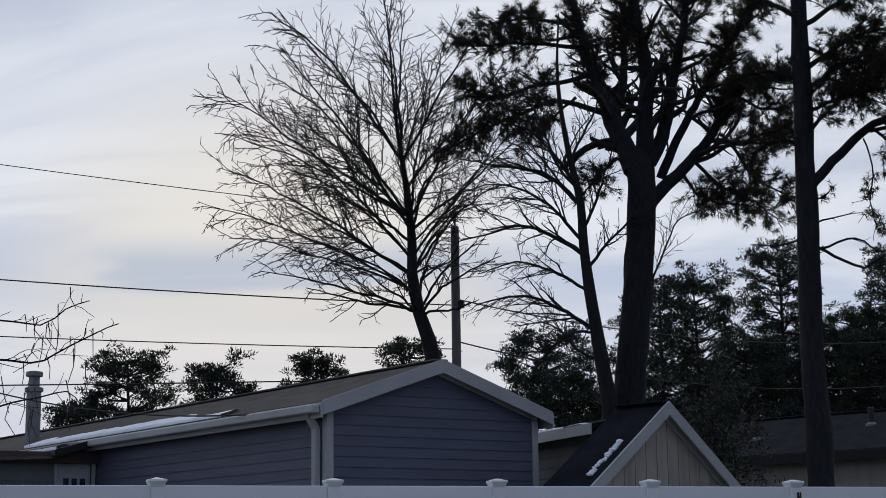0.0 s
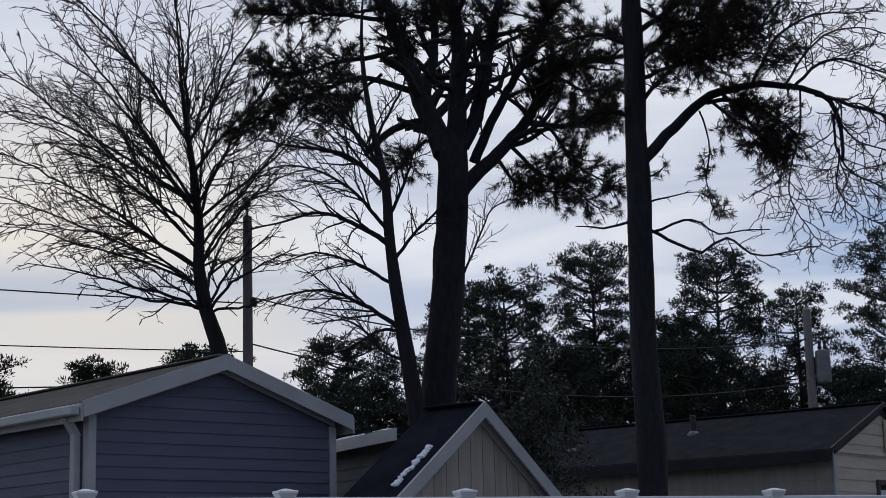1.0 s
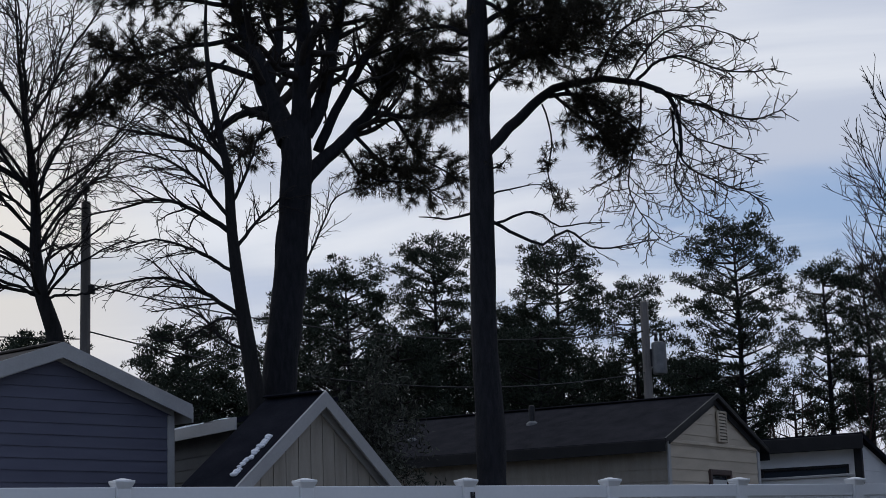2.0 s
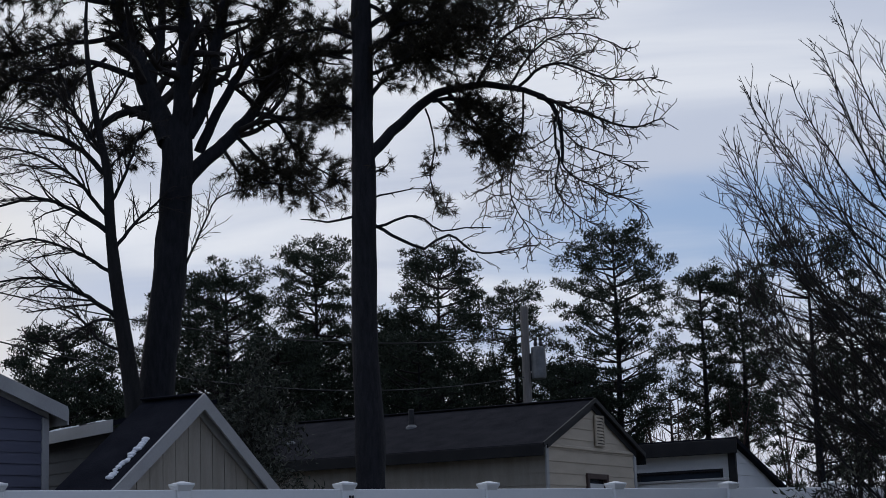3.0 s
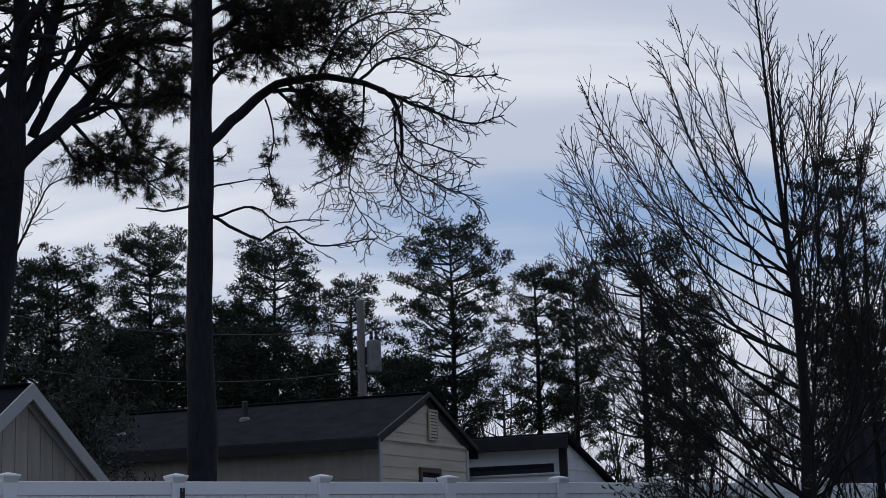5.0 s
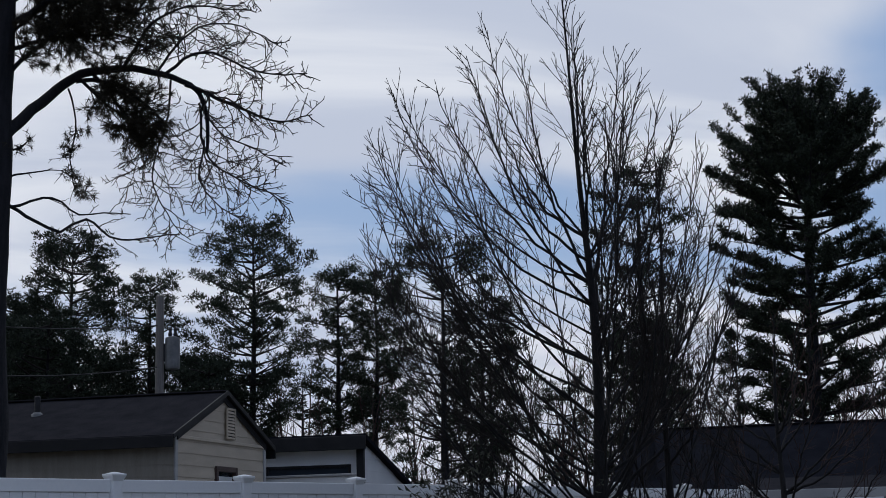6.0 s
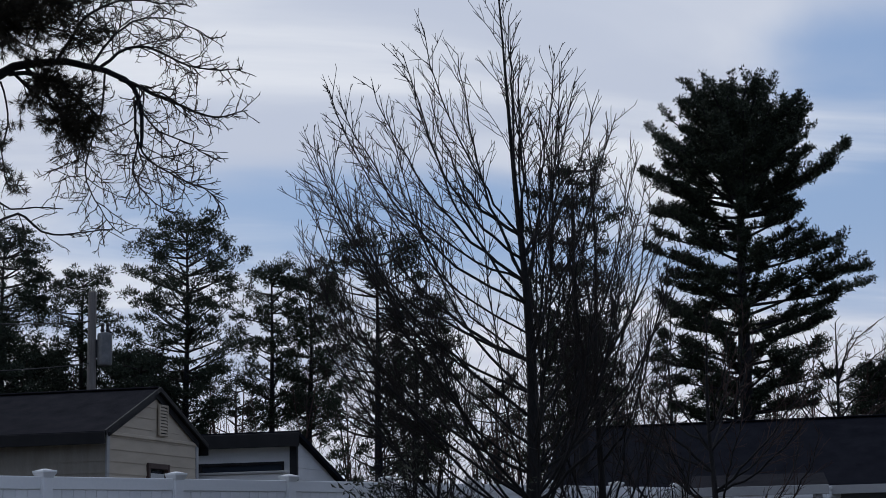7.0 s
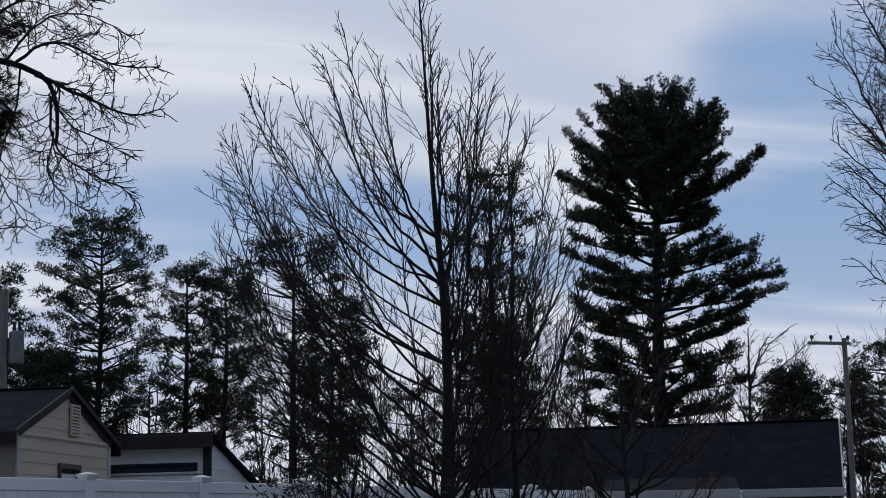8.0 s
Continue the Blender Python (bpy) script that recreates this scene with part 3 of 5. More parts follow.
def house_white():
    root = thing("house", D_M, "white mono-pitch house with a dark eave and dark window band", "house")
    L, W, HZ, LZ = 4.4, 2.85, 3.28, 2.48
    bm = bmesh.new()
    add_box(bm, 0.0, 0.12, 0, L, 0, 2.1)
    add_box(bm, 0.0, 0.12, 0, 0.3, 2.1, 2.85)
    add_box(bm, 0.0, 0.12, L - 0.2, L, 2.1, 2.85)
    add_box(bm, 0.0, 0.12, 0, L, 2.85, HZ)
    part("front_wall", bm, M_WALL_WHITE, root)
    prism("side_wall", [(0, 0, 0), (W, 0, 0), (W, 0, LZ), (0, 0, HZ)], (0, 0.12, 0), M_WALL_WHITE, root)
    z = 0.2
    while z < HZ - 0.02:
        xe = W if z + 0.25 < LZ else W * (HZ - z - 0.25) / (HZ - LZ)
        xs = W if z < LZ else W * (HZ - z) / (HZ - LZ)
        if xe > 0.05:
            siding_course("siding_board", (0, 0, z), (xs, 0, z), (0, 0, z + 0.25), (xe, 0, z + 0.25), (0, -1, 0), M_WALL_WHITE, root)
        z += 0.25
    box_part("back_wall", W - 0.12, W, 0.122, L, 0, LZ, M_WALL_WHITE, root, bevel=0)
    prism("end_wall", [(0.122, L, 0), (W, L, 0), (W, L, LZ), (0.122, L, HZ)], (0, -0.12, 0), M_WALL_WHITE, root)
    sl = (HZ - LZ) / W
    prism("roof", [(-0.35, -0.15, HZ + 0.35 * sl), (W + 0.2, -0.15, LZ - 0.2 * sl), (W + 0.2, L + 0.6, LZ - 0.2 * sl), (-0.35, L + 0.6, HZ + 0.35 * sl)],
          (0, 0, 0.10), M_ROOF_DARK, root)
    box_part("eave_board", -0.39, -0.352, -0.16, L + 0.6, HZ - 0.14, HZ + 0.16, M_TRIM_DARK, root)
    box_part("corner_post", -0.12, 0.0, -0.02, 0.14, 0, HZ - 0.02, M_TRIM_DARK, root)
    win = box_part("window", 0.03, 0.07, 0.31, L - 0.21, 2.11, 2.84, M_GLASS, root, "long dark window band under the eave", bevel=0)
    for y0, y1, z0, z1 in ((0.3, L - 0.2, 2.10, 2.16), (0.3, L - 0.2, 2.79, 2.85), (0.3, 0.36, 2.16, 2.79), (L - 0.26, L - 0.2, 2.16, 2.79), (2.2, 2.26, 2.16, 2.79)):
        box_part("window_frame", -0.03, 0.03, y0, y1, z0, z1, M_TRIM_DARK, win)
    box_part("sill_band", -0.10, 0.0, 0.15, L - 0.1, 1.92, 2.09, M_TRIM_DARK, root)
    # low pale wall in front
    low = thing("garden_wall", frame_of(4.05, 31.0, 62.7), "low pale rendered wall with a flat coping", "wall")
    box_part("wall", 0, 0.2, 0, 3.4, 0, 2.40, M_WALL_WHITE, low)
    box_part("coping", -0.04, 0.24, -0.04, 3.44, 2.402, 2.45, M_TRIM, low)
    lamp = thing("wall_light", frame_of(4.05, 31.0, 62.7) @ Matrix.Translation((0.1, 1.9, 2.45)), "small dark lantern standing on the pale wall", "lantern")
    lathe("base", [(0.05, 0), (0.05, 0.03), (0.02, 0.05)], 10, M_METAL_DARK, lamp)
    lathe("lantern", [(0.03, 0.05), (0.07, 0.09), (0.07, 0.19), (0.02, 0.24)], 10, M_METAL_DARK, lamp)


house_white()


# --- the long dark-roofed house
def house_dark():
    # x along the gable wall (receding), y towards the far end on the other side
    m = frame_of(15.93, 28.90, 60.94)
    root = thing("house", m, "long low house under a charcoal roof with a white gable edge", "house")
    W, LEN, EAVE, RISE = 5.41, 7.2, 2.05, 1.30
    gable_core(root, W, EAVE, RISE, M_SIDING_GREY)
    box_part("side_wall", 0.002, 0.12, 0.122, LEN, 0, EAVE, M_SIDING_GREY, root, bevel=0)
    box_part("side_wall", W - 0.12, W, 0.122, LEN, 0, EAVE, M_SIDING_GREY, root, bevel=0)
    box_part("back_wall", 0.122, W - 0.122, LEN - 0.12, LEN, 0, EAVE, M_SIDING_GREY, root, bevel=0)
    gable_siding(root, W, EAVE, RISE, 0.22, M_SIDING_TAN)
    gable_roof(root, W, LEN, EAVE, RISE, 0.35, 0.25, 0.07, M_ROOF_DARK, M_TRIM, 0.16)
    pm = frame_of(11.8, 24.3, 66.6)
    porch = thing("lean_to", pm, "low porch with a pale metal roof beside the dark house", "porch")
    prism("roof", [(0, 0, 1.78), (1.6, 0, 2.02), (1.6, 2.2, 2.02), (0, 2.2, 1.78)], (0, 0, 0.05), M_ROOF_GREY, porch)
    box_part("fascia", -0.03, -0.002, 0, 2.2, 1.68, 1.83, M_TRIM, porch)
    for y in (0.1, 2.0):
        box_part("post", 0.05, 0.15, y, y + 0.1, 0, 1.79, M_TRIM, porch)
        box_part("post", 1.45, 1.55, y, y + 0.1, 0, 2.0, M_TRIM, porch)


house_dark()


# ---------------------------------------------------------------- poles and wires
def pole(x, y, height, r, label):
    root = thing("utility_pole", frame_of(x, y, 0), label, "utility pole")
    lathe("shaft", [(r * 1.25, -0.4), (r * 1.1, height * 0.4), (r * 0.92, height - 0.02), (r * 0.8, height)], 14, M_POLE, root)
    return root


P1 = pole(-8.83, 26.57, 7.30, 0.085, "weathered wooden utility pole behind the blue house")
lathe("insulator_pin", [(0.02, 7.29), (0.02, 7.45), (0.06, 7.47), (0.065, 7.56), (0.03, 7.62), (0.01, 7.66)], 10, M_METAL_DARK, P1)
box_part("pole_bracket", 0.05, 0.16, -0.05, 0.05, 5.72, 5.86, M_METAL_DARK, P1)
P2 = pole(0.60, 36.0, 6.55, 0.095, "wooden utility pole carrying a grey transformer")
lathe("transformer", [(0.02, 4.92), (0.15, 4.95), (0.16, 5.0), (0.16, 5.58), (0.15, 5.63), (0.05, 5.66)], 16, M_METAL, P2, "grey transformer can", at=(0.27, -0.02, 0))
lathe("bushing", [(0.03, 5.64), (0.05, 5.70), (0.03, 5.76), (0.05, 5.82), (0.015, 5.86)], 8, M_METAL_DARK, P2, at=(0.22, -0.02, 0))
lathe("bushing", [(0.03, 5.64), (0.05, 5.70), (0.03, 5.76), (0.05, 5.82), (0.015, 5.86)], 8, M_METAL_DARK, P2, at=(0.33, -0.02, 0))
box_part("mounting_bracket", 0.05, 0.14, -0.05, 0.05, 5.12, 5.5, M_METAL_DARK, P2)
P3 = pole(19.78, 34.77, 5.62, 0.062, "slim wooden utility pole with a crossarm")
box_part("crossarm", -0.95, 0.15, -0.04, 0.04, 5.46, 5.53, M_POLE, P3)
for x in (-0.85, -0.35, 0.1):
    lathe("insulator", [(0.015, 5.52), (0.015, 5.58), (0.04, 5.60), (0.04, 5.66), (0.01, 5.69)], 8, M_METAL_DARK, P3, at=(x, 0, 0))


def wire(a, b, sag, r, label):
    a, b = Vector(a), Vector(b)
    n, verts, faces = 28, [], []
    side = (b - a).cross(Vector((0, 0, 1))).normalized()
    for i in range(n + 1):
        t = i / n
        p = a.lerp(b, t) - Vector((0, 0, sag * 4 * t * (1 - t)))
        for k in range(4):
            c = 2 * math.pi * k / 4
            verts.append(p + side * (r * math.cos(c)) + Vector((0, 0, r * math.sin(c))))
    for i in range(n):
        for k in range(4):
            j = (k + 1) % 4
            faces.append((i * 4 + k, i * 4 + j, (i + 1) * 4 + j, (i + 1) * 4 + k))
    return tagged(mesh_part("power_line", verts, faces, M_WIRE), label, "cable", "overhead cables")


wire((-31.0, 14.0, 10.75), (-8.83, 26.57, 7.45), 0.35, 0.008, "thin black overhead cable")
wire((-31.0, 14.0, 7.75), (-8.9, 26.5, 5.78), 0.35, 0.012, "thick black overhead cable")
wire((-31.0, 14.0, 6.05), (-8.9, 26.5, 4.95), 0.25, 0.010, "black overhead cable sagging above the roof")
wire((-31.0, 14.0, 4.10), (-8.9, 26.5, 4.40), 0.10, 0.012, "low black overhead cable")
wire((-15.6, 19.2, 4.25), (-8.05, 17.4, 3.05), 0.35, 0.011, "service cable running to the roof edge")
wire((-8.83, 26.57, 5.9), (0.60, 36.0, 5.9), 0.5, 0.013, "black overhead cable between two poles")
wire((-8.83, 26.57, 5.1), (0.60, 36.0, 5.0), 0.6, 0.013, "slack black overhead cable between two poles")


# ---------------------------------------------------------------- trees
QUADS = {}


class Wood:
    """Collects tapered tubes into one mesh."""

    def __init__(self):
        self.v, self.f, self.n = [], [], 0

    def tube(self, path, r0, r1, sides):
        path = np.asarray(path, float)
        n = len(path)
        tan = np.gradient(path, axis=0)
        tan /= np.linalg.norm(tan, axis=1)[:, None] + 1e-9
        ref = np.array([0.0, 1.0, 0.0]) if abs(tan[0][1]) < 0.8 else np.array([1.0, 0.0, 0.0])
        a = np.cross(tan, ref)
        a /= np.linalg.norm(a, axis=1)[:, None] + 1e-9
        b = np.cross(tan, a)
        rad = np.linspace(r0, r1, n)[:, None, None]
        ang = np.arange(sides) * 2 * math.pi / sides
        ring = path[:, None, :] + rad * (np.cos(ang)[None, :, None] * a[:, None, :] + np.sin(ang)[None, :, None] * b[:, None, :])
        self.v.append(ring.reshape(-1, 3))
        if (n, sides) not in QUADS:
            i, k = np.meshgrid(np.arange(n - 1) * sides, np.arange(sides), indexing="ij")
            j = (k + 1) % sides
            QUADS[(n, sides)] = np.stack([i + k, i + j, i + sides + j, i + sides + k], axis=-1).reshape(-1, 4)
        self.f.append(QUADS[(n, sides)] + self.n)
        self.n += n * sides

    def emit(self, name, mat, parent, label="", smooth=True, kind=""):
        if not self.v:
            return None
        v, q = np.concatenate(self.v), np.concatenate(self.f)
        me = bpy.data.meshes.new(name)
        me.vertices.add(len(v))
        me.vertices.foreach_set("co", v.astype(np.float32).ravel())
        me.loops.add(4 * len(q))
        me.loops.foreach_set("vertex_index", q.astype(np.int32).ravel())
        me.polygons.add(len(q))
        me.polygons.foreach_set("loop_start", np.arange(0, 4 * len(q), 4, dtype=np.int32))
        me.polygons.foreach_set("use_smooth", np.full(len(q), smooth))
        me.update(calc_edges=True)
        me.materials.append(mat)
        ob = new(name, me)
        ob.parent = parent
        return tagged(ob, label, kind=kind)


class Leaves:
    """Collects small blades, clump by clump, into one mesh."""

    def __init__(self):
        self.v, self.n = [], 0

    def tuft(self, rng, p, d, size, count, width, spread):
        dirs = rng.normal(size=(count, 3)) * spread + np.asarray(d)[None, :]
        dirs /= np.linalg.norm(dirs, axis=1)[:, None] + 1e-9
        side = np.cross(dirs, rng.normal(size=(count, 3)))
        side /= np.linalg.norm(side, axis=1)[:, None] + 1e-9
        ln = size * rng.uniform(0.6, 1.15, (count, 1))
        base = np.asarray(p)[None, :] + dirs * ln * rng.uniform(-0.15, 0.25, (count, 1))
        tri = np.stack([base - side * width, base + side * width, base + dirs * ln], axis=1)
        self.v.append(tri.reshape(-1, 3))
        self.n += count

    def pads(self, rng, centres, radii, count, size):
        """Loose cushions of short blades round many centres at once; blades point outwards and up."""
        c = np.repeat(np.asarray(centres), count, axis=0)
        r = np.repeat(np.asarray(radii), count, axis=0)
        n = len(c)
        off = rng.normal(size=(n, 3))
        off *= (rng.random((n, 1)) ** 0.45) / (np.linalg.norm(off, axis=1)[:, None] + 1e-9)
        d = off + rng.normal(size=(n, 3)) * 0.45 + np.array([0, 0, 0.45])
        d /= np.linalg.norm(d, axis=1)[:, None] + 1e-9
        side = np.cross(d, rng.normal(size=(n, 3)))
        side /= np.linalg.norm(side, axis=1)[:, None] + 1e-9
        p = c + off * r
        ln = size * rng.uniform(0.6, 1.3, (n, 1))
        w = ln * 0.22
        self.v.append(np.stack([p - side * w, p + side * w, p + d * ln], axis=1).reshape(-1, 3))
        self.n += n

    def leaf(self, rng, p, size, count, spread):
        c = np.asarray(p)[None, :] + rng.normal(size=(count, 3)) * spread
        d = rng.normal(size=(count, 3))
        d /= np.linalg.norm(d, axis=1)[:, None]
        e = np.cross(d, rng.normal(size=(count, 3)))
        e /= np.linalg.norm(e, axis=1)[:, None] + 1e-9
        s = size * rng.uniform(0.6, 1.3, (count, 1))
        tri = np.stack([c - d * s, c + e * s * 0.5, c + d * s], axis=1)
        self.v.append(tri.reshape(-1, 3))
        self.n += count

    def emit(self, name, mat, parent, label=""):
        if not self.n:
            return None
        v = np.concatenate(self.v)
        me = bpy.data.meshes.new(name)
        me.vertices.add(len(v))
        me.vertices.foreach_set("co", v.astype(np.float32).ravel())
        k = len(v) // 3
        me.loops.add(3 * k)
        me.loops.foreach_set("vertex_index", np.arange(3 * k, dtype=np.int32))
        me.polygons.add(k)
        me.polygons.foreach_set("loop_start", np.arange(0, 3 * k, 3, dtype=np.int32))
        me.update(calc_edges=True)
        me.validate()
        me.materials.append(mat)
        ob = new(name, me)
        ob.parent = parent
        return tagged(ob, label, kind="stuff")


def smooth_path(pts, step=0.12, wob=0.0, rng=None):
    """Catmull-Rom through a few points, with a little wander."""
    p = np.asarray(pts, float)
    q = np.vstack([2 * p[0] - p[1], p, 2 * p[-1] - p[-2]])
    out = []
    for i in range(1, len(q) - 2):
        ln = np.linalg.norm(q[i + 1] - q[i])
        m = max(2, int(ln / step))
        for t in np.arange(m) / m:
            out.append(0.5 * (2 * q[i] + (q[i + 1] - q[i - 1]) * t + (2 * q[i - 1] - 5 * q[i] + 4 * q[i + 1] - q[i + 2]) * t * t
                              + (3 * q[i] - q[i - 1] - 3 * q[i + 1] + q[i + 2]) * t ** 3))
    out.append(p[-1])
    out = np.array(out)
    if wob and rng is not None:
        w = np.cumsum(rng.normal(size=out.shape) * wob, axis=0)
        w -= np.linspace(0, 1, len(w))[:, None] * w[-1]
        out = out + w
    return out


def shoot(rng, p, d, length, n, wob, lift):
    """A free-growing twig: it wanders, and bends up (lift > 0) or droops."""
    path, q = [np.array(p, float)], np.array(d, float)
    step = length / n
    for _ in range(n):
        q = q + rng.normal(size=3) * wob
        q[2] += lift
        q /= np.linalg.norm(q) + 1e-9
        path.append(path[-1] + q * step)
    return np.array(path)


def branch_out(rng, wood, path, r0, r1, spec, level, tips, flat=1.0):
    """Children along a limb, by level: per metre, length share, angle, wander, lift, least radius."""
    if level >= len(spec):
        tips.append((path[-1], path[-1] - path[-2]))
        return
    per_m, share, ang, wob, lift, rmin, start = spec[level]
    seg = np.linalg.norm(np.diff(path, axis=0), axis=1)
    total = seg.sum()
    count = max(1, int(round(total * per_m * rng.uniform(0.8, 1.2))))
    cum = np.concatenate([[0], np.cumsum(seg)]) / total
    for c in range(count):
        t = start + (1 - start) * (c + rng.random()) / count
        k = min(np.searchsorted(cum, t), len(path) - 1)
        k = max(k, 1)
        p = path[k - 1] + (path[k] - path[k - 1]) * ((t - cum[k - 1]) / max(1e-6, cum[k] - cum[k - 1]))
        d = path[k] - path[k - 1]
        d = d / (np.linalg.norm(d) + 1e-9)
        ax = np.cross(d, rng.normal(size=3))
        ax[1] *= flat
        ax /= np.linalg.norm(ax) + 1e-9
        a = radians(ang * rng.uniform(0.6, 1.35))
        nd = d * math.cos(a) + ax * math.sin(a)
        ln = total * share * (1.12 - 0.72 * t) * rng.uniform(0.55, 1.25)
        if ln < 0.05:
            continue
        rr = max(rmin, (r0 + (r1 - r0) * t) * 0.55)
        n = 3 if ln < 0.35 else 5 if ln < 0.9 else 8
        child = shoot(rng, p, nd, ln, n, wob, lift)
        wood.tube(child, rr, max(rmin * 0.6, rr * 0.35), 3 if rr < 0.012 else 4 if rr < 0.03 else 6)
        branch_out(rng, wood, child, rr, rr * 0.35, spec, level + 1, tips, flat)


def tree_root(name, x, y, az, label):
    m = Matrix.Translation((x, y, 0)) @ Matrix.Rotation(radians(-az), 4, "Z")
    return thing(name, m, label, "tree")


def trunk_part(root, rng, pts, r0, r1, mat, sides=14, taper=1.0):
    path = smooth_path(pts, 0.25)
    wood = Wood()
    wood.tube(path, 1.0, 1.0, sides)
    v = wood.v[0]
    girth = r1 + (r0 - r1) * (1 - np.linspace(0, 1, len(path))) ** taper
    # ridged bark and a flared foot
    for i in range(len(v)):
        c = path[i // sides]
        out = v[i] - c
        q = c + out * girth[i // sides]
        k = 1 + 0.16 * noise.noise(Vector((q[0] * 9, q[1] * 9, q[2] * 1.6))) + 0.06 * noise.noise(Vector(q * 14))
        k += 0.55 * math.exp(-max(0.0, v[i][2]) / 0.25)
        v[i] = c + out * (k * girth[i // sides])
    wood.emit("trunk", mat, root)
    return path


def bez(s, c, e, n=14):
    t = np.linspace(0, 1, n)[:, None]
    return (1 - t) ** 2 * np.asarray(s) + 2 * t * (1 - t) * np.asarray(c) + t * t * np.asarray(e)


BARE = ((5.0, 0.32, 38, 0.11, -0.004, 0.0088, 0.36), (6.0, 0.50, 40, 0.13, -0.004, 0.0066, 0.2), (5.5, 0.55, 40, 0.15, 0.0, 0.0052, 0.2))


def bare_tree(name, x, y, az, label, trunk, tr0, tr1, centre, radii, low, high, n, seed, spec=BARE, rise=0.12, limb_r=0.05, fan=(-0.45, 1.0), mat=None, lead=True, taper=1.0, box=0.36, sweep=False, wander=0.022):
    """A leafless round-headed tree: limbs from the trunk reach for the edge of the crown, and fork to fine twigs."""
    rng = np.random.default_rng(seed)
    root = tree_root(name, x, y, az, label)
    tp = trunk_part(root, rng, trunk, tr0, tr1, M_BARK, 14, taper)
    zs = tp[:, 2]
    tips, fine = [], Wood()
    centre, radii = np.asarray(centre, float), np.asarray(radii, float)
    for i in range(n):
        h = fan[0] + (fan[1] - fan[0]) * ((i + 0.5) / n) ** 1.15
        a = i * 2.39996 + rng.uniform(-0.35, 0.35)
        c = max(0.0, 1 - h * h) ** box
        e = centre + radii * np.array([c * math.copysign(abs(math.cos(a)) ** 0.6, math.cos(a)), c * math.sin(a), h]) * rng.uniform(0.80, 1.0)
        hs = low + (high - low) * min(1.0, max(0.0, (h - fan[0]) / (fan[1] - fan[0]) + rng.uniform(-0.25, 0.25)))
        k = int(np.argmin(abs(zs - hs)))
        s = tp[k]
        d = e - s
        ctrl = s + d * 0.5 + np.array([0, 0, rise * np.linalg.norm(d) * rng.uniform(0.2, 1.3)]) + rng.normal(size=3) * 0.12
        if sweep:     # limbs that leave sideways and turn upright
            ctrl = s + d * np.array([0.72, 0.72, 0.34]) + rng.normal(size=3) * 0.08
        path = bez(s, ctrl, e, 16)
        w = np.cumsum(rng.normal(size=path.shape) * wander, axis=0)
        path = path + w - w[0]
        r = limb_r * rng.uniform(0.65, 1.1)
        limb = Wood()
        limb.tube(path, r, spec[0][5] * 0.8, 7)
        limb.emit("limb", M_BARK, root)
        branch_out(rng, fine, path, r, spec[0][5], spec, 0, tips)
    if lead:
        branch_out(rng, fine, tp[len(tp) // 2:], tr1, tr1 * 0.5, spec, 0, tips)
    fine.emit("branchwork", mat or M_TWIG, root, "fine bare twigs", kind="stuff")
    return root


def clothe(rng, wood, leaves, path, per_m, length, size, start=0.2, count=18, width=0.0045, lift=0.03):
    """Leafy side shoots along a limb: each bears tufts of needles on its outer part."""
    seg = np.linalg.norm(np.diff(path, axis=0), axis=1).sum()
    for i in range(int(seg * per_m)):
        t = start + (1 - start) * rng.random()
        k = min(int(t * (len(path) - 1)), len(path) - 2)
        p, d = path[k], path[k + 1] - path[k]
        d = d / (np.linalg.norm(d) + 1e-9) * 0.5 + rng.normal(size=3) * 0.6 + np.array([0, 0, 0.1])
        ln = length * rng.uniform(0.4, 1.2)
        sh = shoot(rng, p, d / np.linalg.norm(d), ln, 5, 0.18, lift)
        wood.tube(sh, 0.010, 0.005, 3)
        for j in range(2, 6):
            for _ in range(2):
                leaves.tuft(rng, sh[j] + rng.normal(size=3) * 0.035, sh[j] - sh[j - 1], size, count, width, 0.05)
        leaves.tuft(rng, sh[-1], sh[-1] - sh[-2], size * 1.15, count + 6, width, 0.06)


# --- the round bare tree behind the blue house
ROUND = ((5.0, 0.36, 38, 0.10, 0.0, 0.0098, 0.18), (5.6, 0.46, 40, 0.12, 0.0, 0.0078, 0.14), (5.0, 0.52, 40, 0.14, 0.0, 0.0062, 0.15))
bare_tree("bare_tree", -9.06, 25.44, -19.6, "leafless round-headed maple with a forked dark trunk",
          [(0.17, 0, 0), (0.2, 0, 2.5), (0.15, 0, 4.6), (-0.1, 0, 5.5), (-0.22, 0, 6.2), (-0.22, 0, 6.8), (-0.28, 0, 7.6), (-0.5, 0, 9.2), (-0.62, 0, 10.9)],
          0.33, 0.012, (-0.95, 0, 8.5), (3.15, 2.6, 3.6), 5.4, 8.3, 38, 12, spec=ROUND, rise=0.16, limb_r=0.032, fan=(-0.82, 0.98), lead=True, taper=1.5, box=0.46, wander=0.022)

# --- the slim leaning tree beside the big pine
SLIM = ((8.0, 0.45, 40, 0.12, 0.01, 0.0080, 0.15), (8.0, 0.45, 40, 0.14, 0.005, 0.0062, 0.12), (6.5, 0.5, 40, 0.16, 0.0, 0.0050, 0.15))


